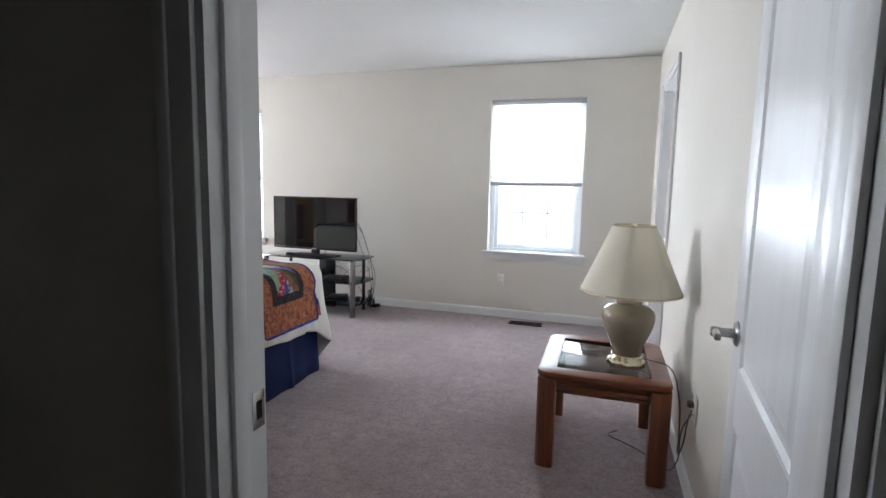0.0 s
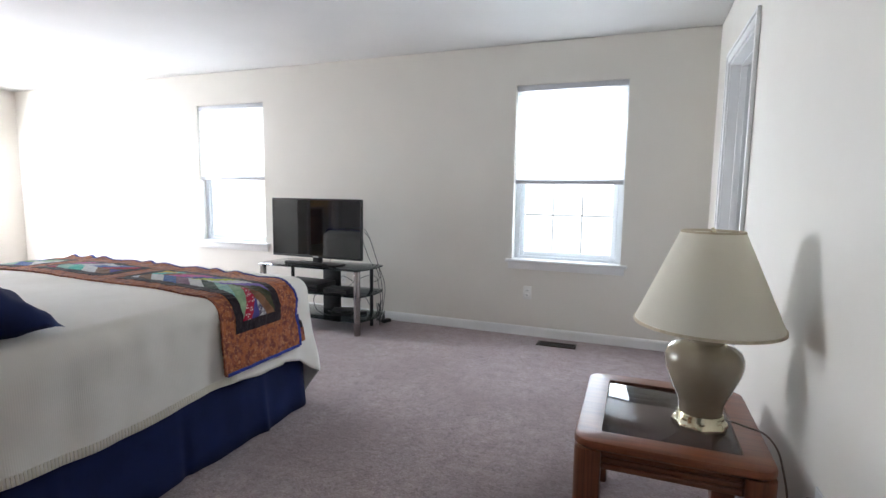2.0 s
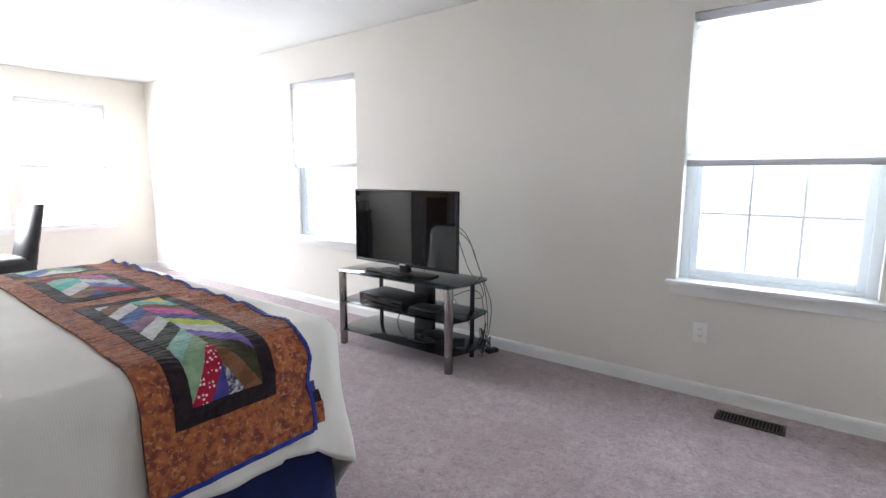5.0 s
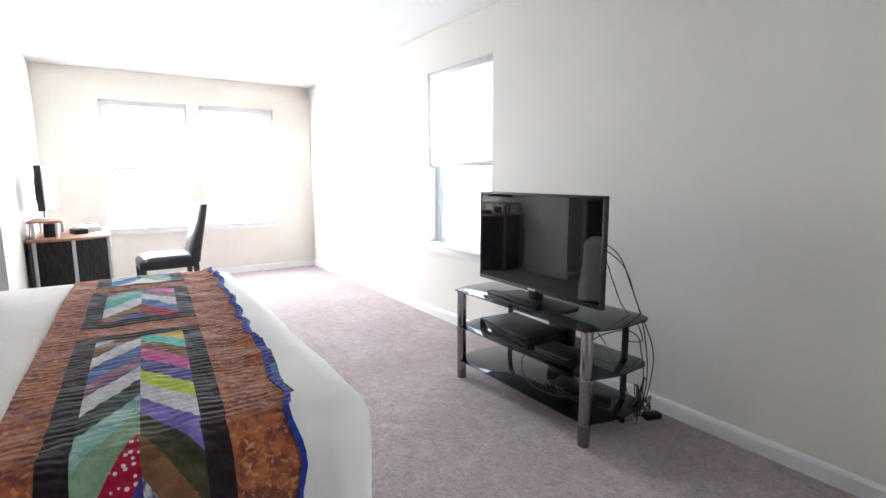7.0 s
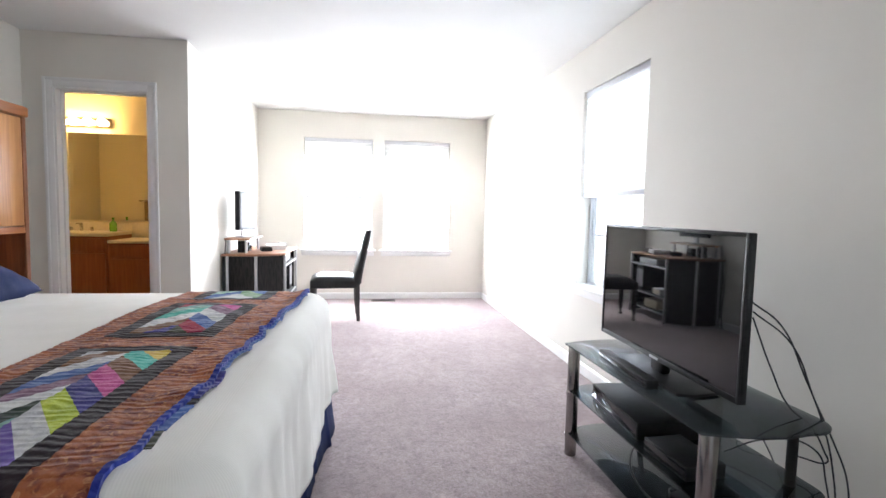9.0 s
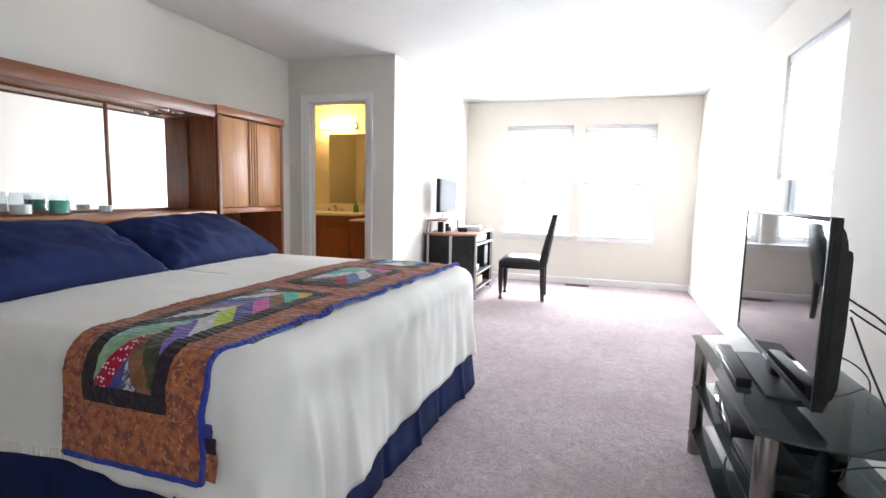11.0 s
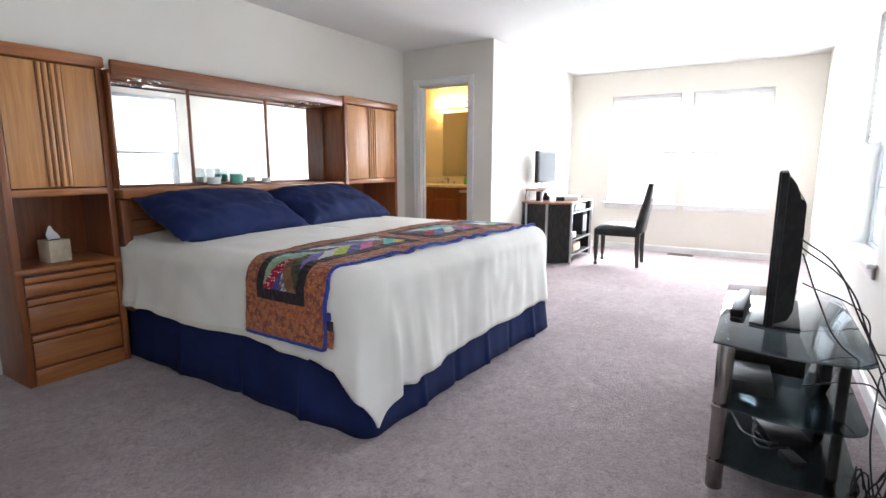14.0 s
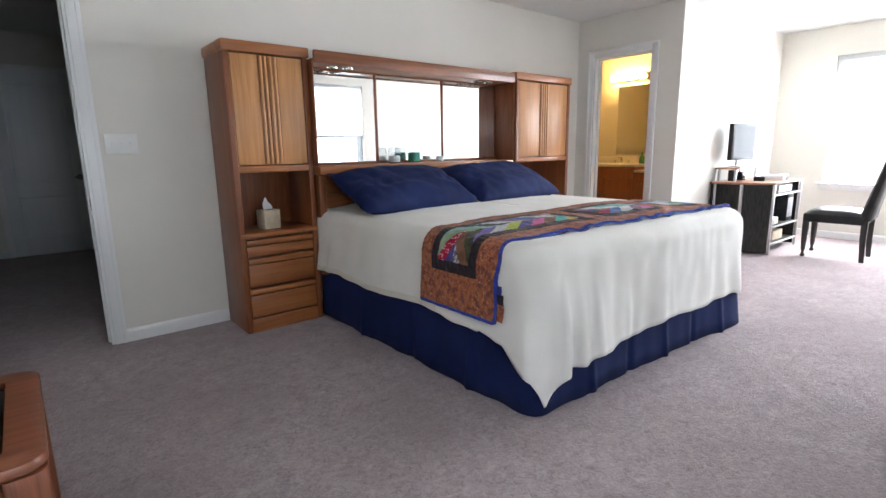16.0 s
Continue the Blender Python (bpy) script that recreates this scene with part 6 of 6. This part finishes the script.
def make_chair():
    root = thing("dining_chair", (-5.95, 5.02, 0), 3)
    tagged(root, "black leather parsons chair with turned dark legs", "chair")
    w = 0.225
    bm = bmesh.new()
    add_box(bm, -w, w, -0.26, 0.24, 0.355, 0.445, 0.018, seg=3)
    under(root, mesh_object("seat_frame", bm, M_LEATHER, 45))
    bm = bmesh.new()
    n = 20
    top = {}
    for i in range(n + 1):
        for j in range(n + 1):
            a, b = 2 * i / n - 1, 2 * j / n - 1
            h = 0.055 * (max(0, 1 - abs(a) ** 4) * max(0, 1 - abs(b) ** 4)) ** 0.6 + 0.004 * noise.noise(Vector((a * 3, b * 3, 2)))
            top[i, j] = bm.verts.new((a * (w - 0.004), -0.010 + b * 0.245, 0.44 + h))
    for i in range(n):
        for j in range(n):
            bm.faces.new((top[i, j], top[i + 1, j], top[i + 1, j + 1], top[i, j + 1]))
    under(root, mesh_object("seat", bm, M_LEATHER, 80))
    # curved upholstered back
    bm = bmesh.new()
    rows = 18
    loops = []
    for k in range(rows + 1):
        f = k / rows
        z = 0.40 + 0.575 * f
        yc = 0.225 + 0.02 * math.sin(f * 2.5) + 0.105 * f ** 1.5
        th = 0.046 - 0.014 * f
        ww = w * (1 - 0.02 * f) * (1.0 if k < rows else 0.985)
        loops.append([bm.verts.new(p) for p in ((-ww, yc - th * 0.55, z), (-ww * 0.9, yc - th, z), (ww * 0.9, yc - th, z), (ww, yc - th * 0.55, z), (ww, yc + th * 0.55, z), (ww * 0.9, yc + th, z), (-ww * 0.9, yc + th, z), (-ww, yc + th * 0.55, z))])
    for a, b in zip(loops, loops[1:]):
        for k in range(8):
            bm.faces.new((a[k], a[(k + 1) % 8], b[(k + 1) % 8], b[k]))
    bm.faces.new(loops[-1])
    bm.faces.new(loops[0][::-1])
    under(root, mesh_object("backrest", bm, M_LEATHER, 50))
    for sx in (-1, 1):
        bm = bmesh.new()
        add_lathe(bm, [(0, 0), (0.017, 0), (0.022, 0.010), (0.021, 0.022), (0.012, 0.034), (0.012, 0.05), (0.020, 0.08), (0.026, 0.20), (0.029, 0.30), (0.029, 0.36), (0, 0.36)], sx * (w - 0.03), -0.232, 24)
        under(root, mesh_object("leg", bm, M_DARKWOOD, 45))
        bm = bmesh.new()
        xc = sx * (w - 0.028)
        legs = [[bm.verts.new((xc + a * q, 0.228 + dy + b * q, z)) for a, b in ((-1, -1), (1, -1), (1, 1), (-1, 1))] for z, q, dy in ((0, 0.017, 0.014), (0.02, 0.019, 0.013), (0.20, 0.023, 0.003), (0.40, 0.026, 0.0))]
        for la, lb in zip(legs, legs[1:]):
            for k in range(4):
                bm.faces.new((la[k], la[(k + 1) % 4], lb[(k + 1) % 4], lb[k]))
        bm.faces.new(legs[0][::-1])
        bm.faces.new(legs[-1])
        under(root, mesh_object("leg", bm, M_DARKWOOD, 45))


make_chair()


# ---------------- bathroom ----------------
VX = -6.25


def make_vanity():
    root = thing("vanity")
    tagged(root, "cherry bathroom vanity with cream counter in two heights", "vanity")
    ya, yb, yc = 1.24, 2.60, 3.80

    def part(nm, boxes, mat, bev=0.003):
        bm = bmesh.new()
        for b in boxes:
            add_box(bm, *b, bev)
        return under(root, mesh_object(nm, bm, mat, 35))
    part("body", [(BWEST + 0.002, VX - 0.02, ya, yb, 0.08, 0.84)], M_CHERRY)
    part("low_body", [(BWEST + 0.002, VX - 0.02, yb + 0.002, yc, 0.08, 0.77)], M_CHERRY)
    part("counter", [(BWEST + 0.002, VX + 0.02, ya, yb + 0.01, 0.841, 0.875), (BWEST + 0.002, BWEST + 0.02, ya, yb + 0.01, 0.876, 0.97)], M_COUNTER, 0.006)
    part("low_counter", [(BWEST + 0.002, VX + 0.02, yb + 0.012, yc, 0.771, 0.80), (BWEST + 0.002, BWEST + 0.02, yb + 0.012, yc, 0.801, 0.97)], M_COUNTER, 0.006)
    for a, b, z0, z1 in ((1.26, 1.68, 0.12, 0.66), (1.70, 2.12, 0.12, 0.66), (2.14, 2.58, 0.12, 0.66), (1.26, 1.68, 0.68, 0.82), (1.70, 2.12, 0.68, 0.82), (2.14, 2.58, 0.68, 0.82), (2.63, 3.08, 0.12, 0.60), (2.63, 3.08, 0.62, 0.75), (3.10, 3.55, 0.12, 0.60)):
        part("door", [(VX - 0.019, VX, a, b, z0, z1)], M_CHERRY, 0.006)
    part("faucet", [(BWEST + 0.10, BWEST + 0.13, 2.10, 2.13, 0.876, 0.96), (BWEST + 0.10, BWEST + 0.22, 2.105, 2.125, 0.95, 0.968)], M_CHROME, 0.006)
    for y in (1.99, 2.21):
        part("tap", [(BWEST + 0.10, BWEST + 0.125, y, y + 0.03, 0.876, 0.92)], M_CHROME, 0.006)


make_vanity()
bm = bmesh.new()
add_box(bm, BWEST + 0.003, BWEST + 0.009, 1.95, 3.75, 1.0, 2.0)
tagged(mesh_object("wall_mirror", bm, M_MIRROR), "large frameless bathroom mirror over the vanity", "mirror")


def make_light_bar():
    root = thing("vanity_light", (BWEST, 2.12, 2.12))
    tagged(root, "chrome bathroom light bar with lit warm globe bulbs", "light bar")
    bm = bmesh.new()
    add_box(bm, 0.002, 0.03, -0.30, 0.30, -0.05, 0.05, 0.006)
    under(root, mesh_object("bar", bm, M_CHROME, 35))
    for k in range(4):
        y = -0.225 + k * 0.15
        bm = bmesh.new()
        add_lathe(bm, [(0, -0.048), (0.025, -0.042), (0.044, -0.020), (0.048, 0.0), (0.044, 0.020), (0.025, 0.042), (0, 0.048)], 0.085, y, 24)
        under(root, mesh_object("bulb", bm, M_BULB, 60))
        bm = bmesh.new()
        add_lathe(bm, [(0, 0), (0.022, 0), (0.022, 0.02), (0, 0.02)], n=20, m=Matrix.Translation((0.03, y, 0)) @ Matrix.Rotation(radians(90), 4, "Y"))
        under(root, mesh_object("socket", bm, M_CHROME, 40))


make_light_bar()


def make_towel_bar():
    root = thing("towel_bar", (BATHX, 2.15, 1.25))
    tagged(root, "towel bar with beige towels on the bathroom wall", "towel bar")
    bm = bmesh.new()
    for y in (-0.35, 0.35):
        add_box(bm, -0.07, -0.001, y - 0.012, y + 0.012, -0.012, 0.012, 0.003)
    add_box(bm, -0.066, -0.050, -0.35, 0.35, -0.008, 0.008, 0.003)
    under(root, mesh_object("bar", bm, M_CHROME, 35))
    for y0, y1, h in ((-0.28, -0.02, 0.52), (0.05, 0.28, 0.40)):
        bm = bmesh.new()
        n, rows = 24, 20
        g = []
        for i in range(n + 1):
            y = y0 + (y1 - y0) * i / n
            g.append([bm.verts.new((-0.058 + (-0.012 if k < rows / 2 else 0.012) * min(1, abs(k - rows / 2)) - 0.004 * math.sin(i * 0.9) * abs(k - rows / 2) / rows, y, 0.014 - h * abs(k - rows / 2) / (rows / 2))) for k in range(rows + 1)])
        for a, b in zip(g, g[1:]):
            for k in range(rows):
                bm.faces.new((a[k], a[k + 1], b[k + 1], b[k]))
        tw = under(root, mesh_object("towel", bm, M_TOWEL, 80))
        md = tw.modifiers.new("thick", "SOLIDIFY")
        md.thickness = 0.006


M_TOWEL = material("beige_terry", (0.34, 0.25, 0.15, 1), 0.95, color2=(0.28, 0.2, 0.12, 1), scale=30, bump=0.6, bump_scale=250)
make_towel_bar()
M_SOAP = material("green_soap", (0.12, 0.35, 0.05, 1), 0.25, color2=(0.16, 0.42, 0.07, 1), scale=10)
ob = lathe("soap_bottle", [(0, 0), (0.035, 0), (0.037, 0.01), (0.037, 0.09), (0.02, 0.115), (0.01, 0.12), (0.01, 0.15), (0.014, 0.152), (0.014, 0.16), (0, 0.16)], M_SOAP, (BWEST + 0.18, 2.48, 0.876), 24)
tagged(ob, "green soap bottle on the bathroom counter", "soap bottle")
